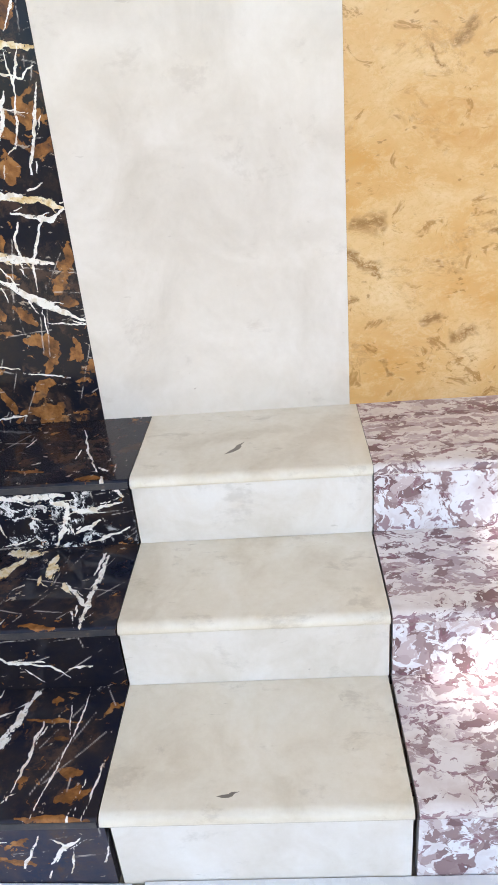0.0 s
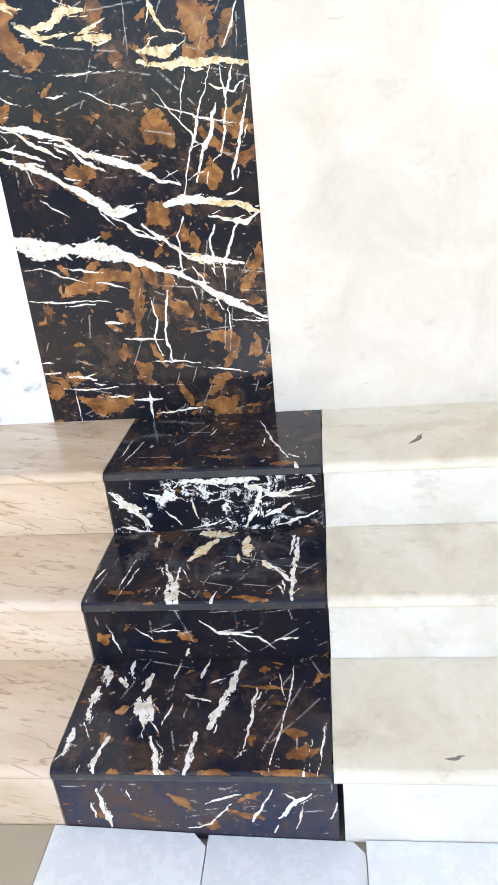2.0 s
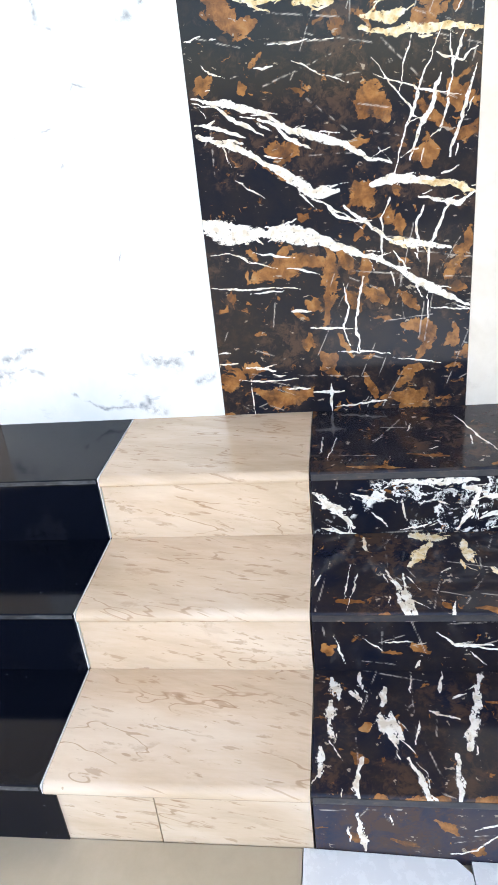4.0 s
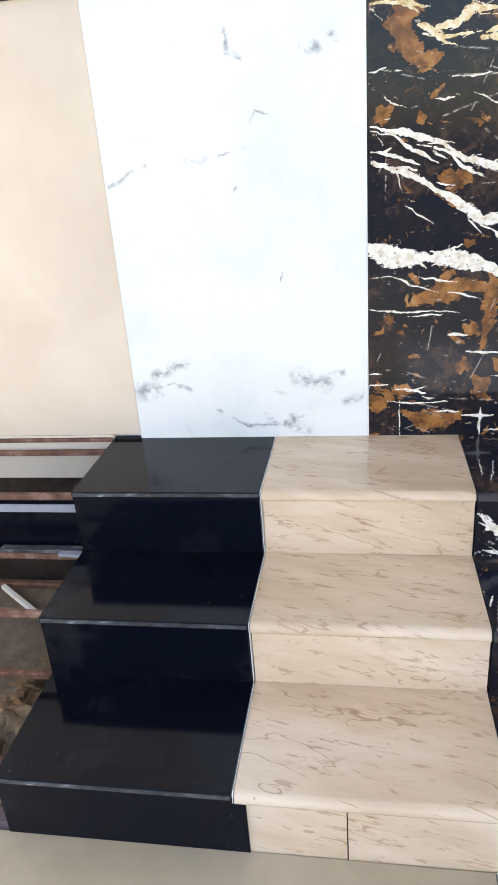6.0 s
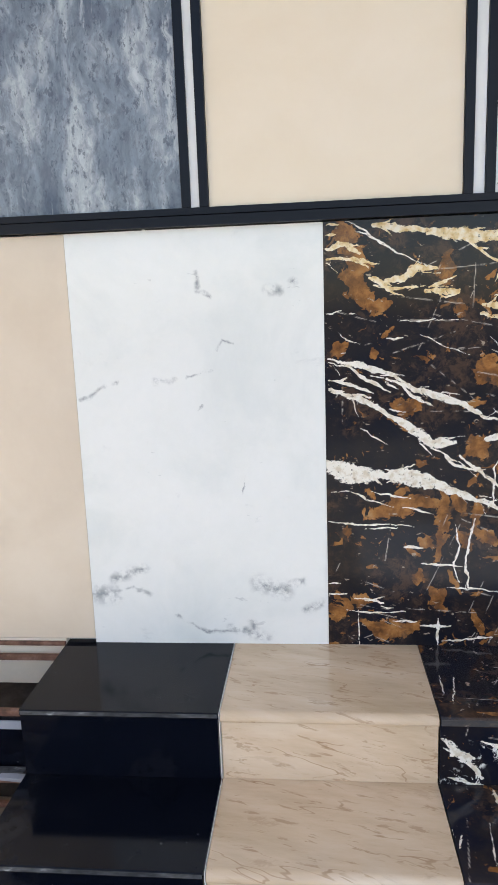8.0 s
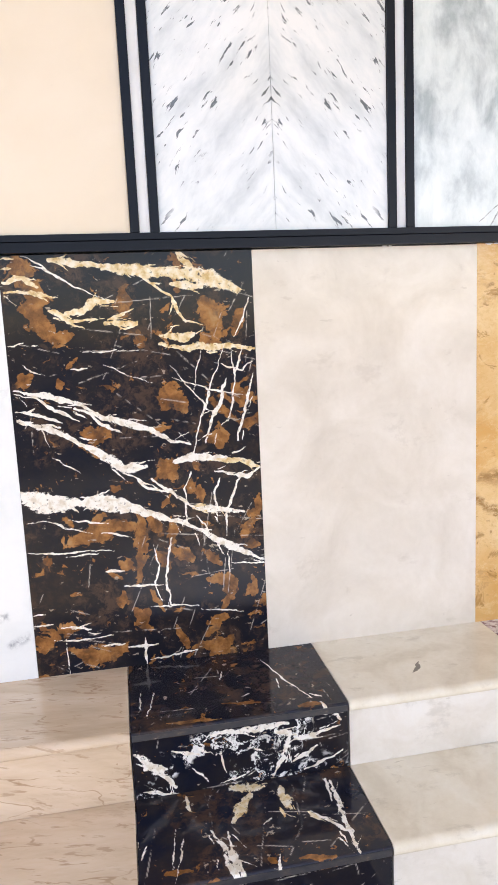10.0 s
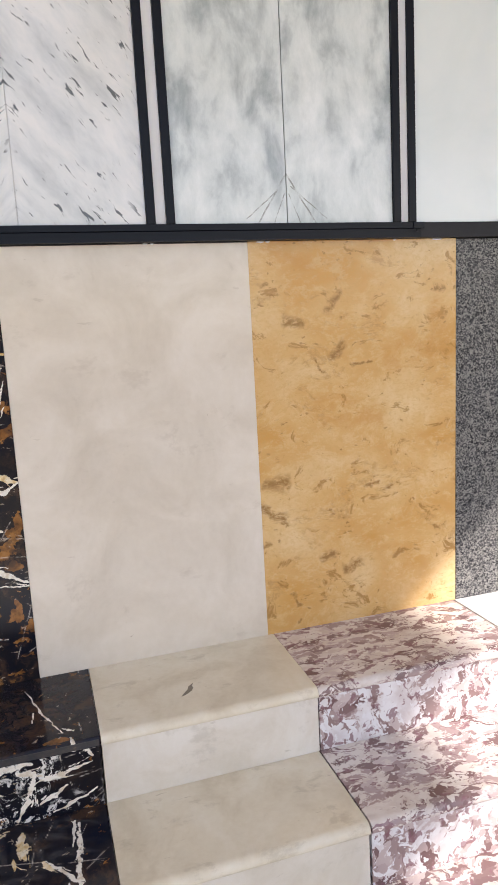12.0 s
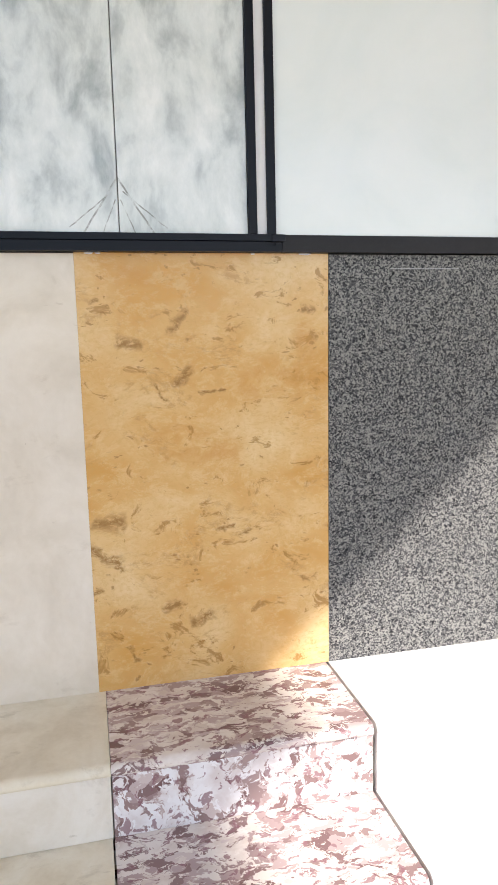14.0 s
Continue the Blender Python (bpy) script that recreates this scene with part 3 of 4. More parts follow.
cream_plain = pale_stone("cream_panel_stone", ((0.63, 0.535, 0.43), (0.675, 0.58, 0.47), (0.72, 0.63, 0.52)), 2.2, fog=0.15)
cream_pair = pale_stone("cream_upper_stone", ((0.74, 0.62, 0.46), (0.775, 0.66, 0.50), (0.80, 0.69, 0.54)), 1.8, fog=0.1, pits=0.6, vein_tone=(0.35, 0.28, 0.2))
white_grey = pale_stone("white_grey_stone", ((0.72, 0.745, 0.74), (0.80, 0.81, 0.80), (0.83, 0.835, 0.83)), 3.2, smudge=(0.62, 0.78, 0.22), vein_tone=(0.24, 0.26, 0.29), fog=0.2, run_soft=1.4, run_strength=1.0,
                        run_warp=0.8, runs=WHITE_GREY_RUNS, width=0.62, height=PANEL_H)
ivory = pale_stone("ivory_panel_stone", ((0.62, 0.555, 0.46), (0.70, 0.635, 0.54), (0.77, 0.71, 0.625)), 4.5, smudge=(0.58, 0.70, 0.22), vein_tone=(0.42, 0.35, 0.27), pits=1.0, fog=0.2)
ivory_step = pale_stone("ivory_step_stone", ((0.62, 0.54, 0.40), (0.725, 0.655, 0.515), (0.78, 0.725, 0.605)), 6.0, smudge=(0.56, 0.68, 0.35), vein_tone=(0.40, 0.33, 0.23), pits=1.4, fog=0.25)
# risers whiter than the treads: light from the front put into the colour
ivory_riser_lit = pale_stone("ivory_riser_lit_stone", ((0.64, 0.585, 0.49), (0.72, 0.67, 0.59), (0.785, 0.75, 0.69)), 6.0, smudge=(0.55, 0.69, 0.32), vein_tone=(0.42, 0.38, 0.31), pits=1.4, fog=0.2)
beige_step = pale_stone("beige_step_stone", ((0.52, 0.395, 0.265), (0.64, 0.50, 0.36), (0.72, 0.60, 0.465)), 3.0, (0.36, 3.2, 3.2), vein=(0.010, 0.49, 0.58, 0.6), vein_scale=3.8, fine_vein=3.0, strokes=(9.0, 0.60, 0.67, 0.5), vein_tone=(0.34, 0.21, 0.12), fog=0.16, calm=0.26, lean=14, smudge=(0.60, 0.72, 0.35), pits=0.9)
gold = travertine("gold_travertine")
dark_granite = speckled("speckled_granite")
rosso_tread = breccia("red_breccia_tread", (0.55, 1.1, 1.1))
rosso_riser = breccia("red_breccia_riser", (0.9, 1, 0.8), (0.79, 0.78, 0.8), 0.005)
white_step = pale_stone("white_step_stone", ((0.72, 0.71, 0.69), (0.78, 0.77, 0.75), (0.81, 0.8, 0.78)), 4.0, vein=(0.01, 0.55, 0.65, 0.3), fog=0.2)
grey_upper = streaked_grey("streaked_grey_stone")
dash_upper = dashed_white("dashed_white_stone")
green_white = pale_stone("green_white_stone", ((0.38, 0.43, 0.44), (0.70, 0.75, 0.74), (0.85, 0.88, 0.87)), 7.0, (1.5, 1, 0.8), mirror=True, fog=0.10, calm=0.35,
                         runs=((2.2, 0, 20, 26, 0), (1.6, 4, 15, 36, 2), (1.4, 2, 12, 12, 0)), width=0.3, height=0.6, vein_tone=(0.2, 0.2, 0.18), run_soft=0.5, run_warp=0.15, run_strength=0.8)
clear_white = pale_stone("clear_white_stone", ((0.77, 0.83, 0.82), (0.81, 0.86, 0.85), (0.84, 0.88, 0.87)), 3.0, fog=0.1)
olive_white = pale_stone("olive_white_stone", ((0.42, 0.43, 0.36), (0.6, 0.61, 0.53), (0.7, 0.71, 0.65)), 8.0, fog=0.3)
# near-black tone: a framed slab, and the painted shade at the wall's foot
umber = pale_stone("umber_stone_and_shade", ((0.02, 0.017, 0.015), (0.035, 0.03, 0.027), (0.07, 0.06, 0.052)), 6.0, fog=0.3)


def jet():
    m, nt = material("jet_granite")
    p = spread(nt, own(nt))
    v = cloud(nt, p, 420, 3, 0.7)
    colour = ramp(nt, v, (0.45, (0.0022, 0.003, 0.007)), (0.72, (0.006, 0.0075, 0.014)))
    smear = step(nt, cloud(nt, p, 5, 6, 0.65), 0.5, 0.78, 0.0, 1.0)
    colour = blend(nt, calc(nt, "MULTIPLY", smear, 0.10), colour, (0.16, 0.15, 0.14))
    speck = calc(nt, "MULTIPLY", step(nt, cells(nt, wobble(nt, p, (60, 0.01)), 34), 0.035, 0.07, 1.0, 0.0), step(nt, cloud(nt, p, 7, 2), 0.50, 0.58))
    colour = blend(nt, calc(nt, "MULTIPLY", speck, 0.35), colour, (0.45, 0.44, 0.42))
    return finish(m, nt, colour, calc(nt, "MULTIPLY_ADD", smear, 0.16, 0.09), ior=1.27)


def sawn():
    m, nt = material("sawn_edge")
    p = own(nt)
    colour = ramp(nt, cloud(nt, vec(nt, "MULTIPLY", p, (0.4, 1, 1)), 55, 6, 0.75), (0.42, (0.02, 0.022, 0.028)), (0.6, (0.10, 0.105, 0.115)), (0.72, (0.42, 0.42, 0.43)))
    return finish(m, nt, colour, 0.5)


def black_edge():
    m, nt = material("honed_black_edge")
    p = own(nt)
    colour = ramp(nt, cloud(nt, vec(nt, "MULTIPLY", p, (1, 1, 2)), 30, 6, 0.7), (0.38, (0.026, 0.027, 0.034)), (0.58, (0.05, 0.046, 0.046)), (0.68, (0.10, 0.075, 0.055)), (0.74, (0.4, 0.38, 0.35)))
    return finish(m, nt, colour, 0.42)


black_granite, sawn_edge = jet(), sawn()
rust = rusty("rusted_steel")
black_metal = plain_paint("black_frame_paint", (0.005, 0.006, 0.011), 0.32, 90, 0.06, ior=1.3)
dusty_metal = plain_paint("dusty_frame_paint", (0.026, 0.026, 0.029), 0.5, 70, 0.3, ior=1.3)
white_paint = plain_paint("white_wall_paint", (0.82, 0.82, 0.82), 0.6)
cream_paint = plain_paint("cream_wall_paint", (0.70, 0.64, 0.54), 0.7)
floor_cream = pale_stone("cream_floor_stone", ((0.38, 0.32, 0.22), (0.44, 0.375, 0.27), (0.50, 0.43, 0.32)), 2.5, fog=0.25, rough=0.3)
floor_white = pale_stone("white_floor_stone", ((0.70, 0.70, 0.69), (0.77, 0.77, 0.76), (0.81, 0.81, 0.80)), 2.5, fog=0.25, rough=0.25)
dust = woven("cement_dust", (0.085, 0.066, 0.05), (0.19, 0.15, 0.112), 50)
concrete = woven("yard_surface", (0.09, 0.09, 0.09), (0.16, 0.16, 0.16), 40)
sacking = woven("brown_sacking", (0.15, 0.095, 0.05), (0.43, 0.31, 0.195))
sack_pale = woven("pale_sacking", (0.42, 0.32, 0.21), (0.64, 0.52, 0.38))
straw = woven("dry_leaf_litter", (0.05, 0.03, 0.015), (0.26, 0.165, 0.085))
red_board = plain_paint("red_brown_board", (0.17, 0.05, 0.025), 0.6)
dull_strip = plain_paint("dull_grey_strip", (0.31, 0.33, 0.39), 0.5, 40, 0.3)
honed_edge = black_edge()
reflected_white = plain_paint("reflected_white", (0.45, 0.45, 0.46), 0.7)
foot_metal = plain_paint("dusty_foot_metal", (0.11, 0.085, 0.10), 0.6, 30, 0.4)
rod_white = plain_paint("white_plastic_rod", (0.75, 0.74, 0.72), 0.4)


# ---- mesh helpers ----
def mesh_of(name, bm, *materials):
    me = bpy.data.meshes.new(name)
    bmesh.ops.recalc_face_normals(bm, faces=bm.faces)
    bm.to_mesh(me)
    bm.free()
    for m in materials:
        me.materials.append(m)
    return me


def part(name, bm, mat, parent, label="", at=(0, 0, 0)):
    ob = new(name, mesh_of(name, bm, mat))
    ob.parent = parent
    ob.location = at
    return tagged(ob, label=label)


def box(x0, x1, y0, y1, z0, z1, edge=0.0, bm=None):
    bm = bm or bmesh.new()
    made = bmesh.ops.create_cube(bm, size=1.0)["verts"]
    for v in made:
        v.co = Vector(((x0 + x1) / 2 + v.co.x * (x1 - x0), (y0 + y1) / 2 + v.co.y * (y1 - y0), (z0 + z1) / 2 + v.co.z * (z1 - z0)))
    if edge:
        bmesh.ops.bevel(bm, geom=[e for e in bm.edges if e.verts[0] in made], offset=edge, segments=2, profile=0.6, affect="EDGES")
    return bm


def extrude_x(profile, x0, x1):
    """A bar with the given (y, z) outline, from x0 to x1."""
    bm = bmesh.new()
    ends = [[bm.verts.new((x, y, z)) for y, z in profile] for x in (x0, x1)]
    bm.faces.new(ends[0])
    bm.faces.new(ends[1][::-1])
    n = len(profile)
    for i in range(n):
        bm.faces.new((ends[0][i], ends[0][(i + 1) % n], ends[1][(i + 1) % n], ends[1][i]))
    return bm


def field(x, z, scale, seed):
    """Smooth random values between 0 and 1 over the plane."""
    table = np.random.RandomState(seed).rand(64, 64)
    total, size, reach = 0.0, 0.0, 1.0
    for k in range(3):
        u, v = x * scale + 7.3 * k, z * scale + 3.9 * k
        i, j = np.floor(u).astype(int), np.floor(v).astype(int)
        fu, fv = u - i, v - j
        fu, fv = fu * fu * (3 - 2 * fu), fv * fv * (3 - 2 * fv)
        a = table[i % 64, j % 64] * (1 - fu) + table[(i + 1) % 64, j % 64] * fu
        b = table[i % 64, (j + 1) % 64] * (1 - fu) + table[(i + 1) % 64, (j + 1) % 64] * fu
        total, size = total + reach * (a * (1 - fv) + b * fv), size + reach
        scale, reach = scale * 2.1, reach * 0.55
    return total / size


def vein_cover(x, z, runs, width, height, seed, hairs=0, slope=0.0, splinters=True):
    """How deep each place lies inside a vein. Broad runs throw off short splinters; hairs are thin lines strewn over the slab."""
    rnd = random.Random(seed)
    sx = x + (field(x, z, 9, seed) - 0.5) * 0.012 + (field(x, z, 60, seed + 1) - 0.5) * 0.009
    sz = z + (field(x, z, 9, seed + 2) - 0.5) * 0.012 + (field(x, z, 60, seed + 3) - 0.5) * 0.009
    swell = 0.35 + 1.3 * field(x, z, 22, seed + 4)
    pieces = []
    for thick, *xy in runs:
        pts = [(xy[i] * width / 100, xy[i + 1] * height / 100) for i in range(0, len(xy), 2)]
        n = len(pts) - 1
        for k, ((x0, z0), (x1, z1)) in enumerate(zip(pts, pts[1:])):
            pieces.append((x0, z0, x1, z1, thick / 1000, k / n, (k + 1) / n))
            for _ in range(0 if not splinters else int((1 if thick > 3.5 else 0) + thick * math.hypot(x1 - x0, z1 - z0) * 4)):
                f, turn, far = rnd.random(), rnd.gauss(0, 0.35), rnd.uniform(0.012, 0.05)
                a = math.atan2(z1 - z0, x1 - x0) + turn
                cx, cz = x0 + (x1 - x0) * f + rnd.gauss(0, 0.009), z0 + (z1 - z0) * f + rnd.gauss(0, 0.009)
                pieces.append((cx, cz, cx + far * math.cos(a), cz + far * math.sin(a), rnd.uniform(0.0009, 0.0022), 0.25, 1.0))
    for _ in range(hairs):
        a = rnd.gauss(slope, 0.28) if rnd.random() < 0.7 else rnd.gauss(slope + 1.4, 0.2)
        far = rnd.uniform(0.01, 0.04) if rnd.random() < 0.3 else rnd.uniform(0.05, 0.2)
        cx, cz = rnd.uniform(0, width), rnd.uniform(0, height)
        pieces.append((cx, cz, cx + far * math.cos(a), cz + far * math.sin(a), -rnd.uniform(0.0006, 0.0012), 0.1, 0.9))
    cover = np.zeros_like(x)
    for x0, z0, x1, z1, thick, t0, t1 in pieces:
        straight, thick = thick < 0, abs(thick)
        pad = thick * 2 + 0.045
        near = (x > min(x0, x1) - pad) & (x < max(x0, x1) + pad) & (z > min(z0, z1) - pad) & (z < max(z0, z1) + pad)
        if not near.any():
            continue
        share = 0.2 if straight else 1.0
        px, pz = x[near] + (sx - x)[near] * share - x0, z[near] + (sz - z)[near] * share - z0
        dx, dz = x1 - x0, z1 - z0
        h = np.clip((px * dx + pz * dz) / max(dx * dx + dz * dz, 1e-8), 0, 1)
        gap = np.hypot(px - h * dx, pz - h * dz)
        t = t0 + (t1 - t0) * h
        size = thick * swell[near] * (0.45 + 0.75 * np.sin(np.pi * np.clip(t, 0.05, 0.95)))
        cover[near] = np.maximum(cover[near], np.clip(1.15 - 0.8 * gap / np.maximum(size, 0.0009), 0, 1))
    return cover


def veined_mesh(name, grid, ring, mat, white, yellow, rusts, width, height, seed, hairs, slope=0.0):
    """A slab from a grid of places [row][column] on its shown side and the ring of places round its hidden side."""
    rows, cols, _ = grid.shape
    verts = [tuple(v) for v in grid.reshape(-1, 3)] + ring
    faces = [(r * cols + c, r * cols + c + 1, (r + 1) * cols + c + 1, (r + 1) * cols + c) for r in range(rows - 1) for c in range(cols - 1)]
    n = rows * cols
    low, high = list(range(cols)), list(range((rows - 1) * cols, rows * cols))
    left, right = [r * cols for r in range(rows)], [r * cols + cols - 1 for r in range(rows)]
    faces += [tuple(low[::-1]) + (n, n + 1), tuple(high) + (n + 2, n + 3), tuple(left) + (n + 3, n), tuple(right[::-1]) + (n + 1, n + 2), (n, n + 3, n + 2, n + 1)]
    me = bpy.data.meshes.new(name)
    me.from_pydata(verts, [], faces)
    me.materials.append(mat)
    flat_x = np.array([v[0] for v in verts])
    flat_z = np.array([v[2] if name != "stair_tread" else v[1] for v in verts])
    for key, runs, k, many in (("white_vein", white, 0, 0), ("yellow_vein", yellow, 50, 0), ("rust_patch", rusts, 70, 0), ("hair_vein", (), 90, hairs)):
        at = me.attributes.new(key, "FLOAT", "POINT")
        at.data.foreach_set("value", vein_cover(flat_x, flat_z, runs, width, height, seed + k, many, slope, key != "rust_patch"))
    me.update()
    return me


def setting(name, bm, mat, label, at=(0, 0, 0)):
    ob = new(name, mesh_of(name, bm, mat))
    ob.location = at
    return tagged(ob, label, kind="structure")


# ---- the setting ----
WALL, TOP, T2, T1 = 1.29, 0.474, 0.311, 0.159
LOW = -0.018  # the floor lies a little under the foot of the steps' frame
setting("ground", box(-300, 300, -300, 300, -0.2, -0.08), concrete, "grey yard that runs on to the horizon")
setting("floor", box(-4.2, 3.4, -4.0, 1.45, -0.08, LOW - 0.003, 0.004), floor_cream, "cream polished stone floor before the steps")
setting("wall_north", box(-4.2, 4.6, 1.312, 1.45, -0.08, 3.0), white_paint, "white painted wall behind the stone samples")
setting("wall_west", box(-4.35, -4.2, -4.0, 1.45, -0.08, 3.0), cream_paint, "plain cream wall closing the side")
# canopies are out of view; front edges set to admit skylight and block sun
setting("ceiling", box(-4.35, 0.198, -0.35, 1.45, 3.0, 3.12), white_paint, "plain white canopy over the display")
setting("ceiling", box(0.2, 3.53, -2.6, 1.45, 3.0, 3.12), white_paint, "unseen white canopy added to keep sun off the steps")
setting("ceiling", box(3.532, 7.5, -4.0, -1.66, 3.0, 3.12), white_paint, "unseen white canopy added to bound the sun patch")


# ---- wall slabs ----
def wall_slab(x0b, x1b, x0t, x1t, z0, z1, mat, label, y=WALL):
    """A slab fixed to the wall, its bottom and top edges given apart, as its sides lean a little."""
    bm = bmesh.new()
    h, ox = z1 - z0, x0b
    outline = [(x0b - ox, 0), (x1b - ox, 0), (x1t - ox, h), (x0t - ox, h)]
    front = [bm.verts.new((x, 0, z)) for x, z in outline]
    back = [bm.verts.new((x, 0.021, z)) for x, z in outline]
    bm.faces.new(front)
    bm.faces.new(back[::-1])
    for i in range(4):
        bm.faces.new((front[i], front[(i + 1) % 4], back[(i + 1) % 4], back[i]))
    bmesh.ops.bevel(bm, geom=bm.edges[:], offset=0.0004, segments=2, profile=0.6, affect="EDGES")
    ob = new("display_slab", mesh_of("display_slab", bm, mat))
    ob.location = (ox, y, z0)
    return tagged(ob, label, "stone slab", "stone slabs along the wall")


RAIL = 1.531
wall_slab(-2.20, -1.5196, -2.20, -1.5166, 0.486, RAIL - 0.001, cream_plain, "plain cream polished stone slab on the wall", WALL)
wall_slab(-1.5190, -0.8972, -1.5160, -0.8968, TOP, RAIL, white_grey, "white marble slab with faint grey veins on the wall")
u, v = np.meshgrid(np.linspace(0, 1, 300), np.linspace(0, 1, 530))
gx = 0.6055 * u
black_grid = np.stack([gx, np.zeros_like(gx), v * (RAIL - TOP)], axis=-1)
black_ring = [(0, 0.02, 0), (0.6055, 0.02, 0), (0.6055, 0.02, RAIL - TOP), (0, 0.02, RAIL - TOP)]
black_slab = new("display_slab", veined_mesh("display_slab", black_grid, black_ring, b_panel, PANEL_BROAD + PANEL_CROSS + PANEL_LEVEL, PANEL_YELLOW, PANEL_RUST + PANEL_BROWN, 0.6055, PANEL_H, 11, 85, -0.15))
black_slab.location = (-0.8965, WALL, TOP)
tagged(black_slab, "black marble slab with white veins and rust patches", "stone slab", "stone slabs along the wall")
wall_slab(-0.2902, 0.3198, -0.2902, 0.3183, TOP, RAIL, ivory, "ivory white polished marble slab on the wall")
wall_slab(0.3200, 0.9190, 0.3185, 0.9265, TOP, RAIL + 0.002, gold, "golden yellow travertine slab with brown pits", WALL)
granite_slab = wall_slab(0.9205, 1.66, 0.928, 1.66, TOP, RAIL, dark_granite, "dark grey speckled granite slab on the wall")
# thin pale bar painted in for a reflection on the polished granite
part("thin_mark", box(0.17, 0.36, -0.0006, 0.001, 1.022, 1.0235), reflected_white, granite_slab, "pale line standing for a reflected white strip")

# ---- the black rail and the framed slabs over it ----
rail_profile = [(1.266, 1.5335), (1.266, 1.556), (1.261, 1.558), (1.261, 1.573), (1.3115, 1.573), (1.3115, 1.5335)]
setting("trim", extrude_x(rail_profile, -2.9, 0.803), black_metal, "black metal rail along the top of the slabs")
setting("trim", extrude_x([(1.2685, 1.5335), (1.2685, 1.573), (1.3115, 1.573), (1.3115, 1.5335)], 0.8045, 1.75), dusty_metal, "dusty dark grey metal rail over the granite")
bm = box(0.776, 0.809, 1.2575, 1.2655, 1.556, 1.5725, 0.0012)
box(0.783, 0.789, 1.2555, 1.2585, 1.5475, 1.5535, 0.001, bm)
setting("trim", bm, black_metal, "small black joint plate with a screw on the rail")


def crumb(x, wide, seed):
    """A smear of dried white filler under the rail."""
    bm = bmesh.new()
    bmesh.ops.create_icosphere(bm, subdivisions=2, radius=1.0)
    for v in bm.verts:
        k = 1 + 0.5 * noise.noise(v.co * 1.7 + Vector((seed, 0, 0)))
        v.co = Vector((v.co.x * wide * k, v.co.y * 0.002, v.co.z * 0.0026 * k))
    setting("filler_smear", bm, white_paint, "dried white filler smear under the rail", (x, 1.2895, 1.5315))


for k, (x, wide) in enumerate(((0.060, 0.007), (0.075, 0.004), (0.352, 0.009), (0.372, 0.006), (0.735, 0.005), (0.866, 0.016), (-1.32, 0.004))):
    crumb(x, wide, k * 3.7)


def framed_slab(x0, x1, z0, z1, mat, label, halves=1, seam=0.0, gap=0.0012):
    """A stone slab in a thin black metal frame, in one or two mirrored halves."""
    base = new("framed_sample")
    mid = (x0 + x1) / 2
    base.location = (mid, 1.272, z0)
    w, h, bar = (x1 - x0) / 2, z1 - z0, 0.022
    spans = [(-w, w)] if halves == 1 else [(-w - seam, -gap), (gap, w - seam)]
    for a, b in spans:
        part("slab", box(a, b, 0.0, 0.018, 0.0, h, 0.001), mat, base, at=(seam, 0, 0))
    for a, b in ((-w - bar, -w - 0.0005), (w + 0.0005, w + bar)):
        part("frame_side", box(a, b, -0.008, 0.039, 0.0, h, 0.0015), black_metal, base, "black metal bar")
    part("frame_top", box(-w - bar, w + bar, -0.008, 0.039, h + 0.0005, h + 0.024, 0.0015), black_metal, base, "black metal bar")
    return tagged(base, label, "framed slab", "framed slabs over the rail")


UP0, UP1 = 1.5735, 2.146
framed_slab(-1.85, -1.221, UP0, UP1, grey_upper, "blue-grey streaked marble slab in a black frame")
framed_slab(-1.157, -0.585, UP0, UP1, cream_pair, "plain cream stone slab in a black frame")
framed_slab(-0.515, 0.063, UP0, UP1, dash_upper, "book-matched white marble with dark dashes in frame", 2, -0.003, 0.0003)
framed_slab(0.133, 0.721, UP0, UP1, green_white, "book-matched greenish white marble in a black frame", 2, -0.004)
framed_slab(0.789, 1.39, UP0, UP1, clear_white, "clear greenish white marble in a black frame")
UP2 = 2.1935
framed_slab(-0.515, 0.063, UP2, 2.75, olive_white, "olive white marble slab in a black frame")
framed_slab(0.133, 0.751, UP2, 2.75, olive_white, "olive white marble slab in a black frame")
framed_slab(0.816, 1.39, UP2, 2.75, umber, "dark umber stone slab in a black frame")
for x in (-1.2030, -0.5640, 0.0842, 0.7412):
    strip = new("cover_strip", mesh_of("cover_strip", box(0.001, 0.0265, -0.001, 0.0385, 0, UP1 - UP0, 0.0012), white_paint))
    strip.location = (x, 1.272, UP0)
    tagged(strip, "narrow white painted strip between two black frames", "cover strip", "cover strips")
second = [(1.266, 2.1705), (1.266, 2.193), (1.3115, 2.193), (1.3115, 2.1705)]
setting("trim", extrude_x(second, -2.9, 1.75), black_metal, "black metal rail between two rows of slabs")


# ---- the steps ----
def tread_profile(depth, thick, nose):
    """The (y, z) outline of a tread over the top from its back to the lower edge of its rounded nose (y = 0)."""
    prof = [(depth, thick)]
    for k in range(9):
        a = math.pi / 2 * k / 8
        prof.append((nose - nose * math.sin(a), thick - nose + nose * math.cos(a)))
    lip = min(0.004, nose)
    return prof + [(0.0, lip), (lip * 0.4, 0.0)]


def tread_mesh(width, depth, thick, nose, mat):
    return mesh_of("stair_tread", extrude_x(tread_profile(depth, thick, nose) + [(depth, 0.0)], 0.0, width), mat)


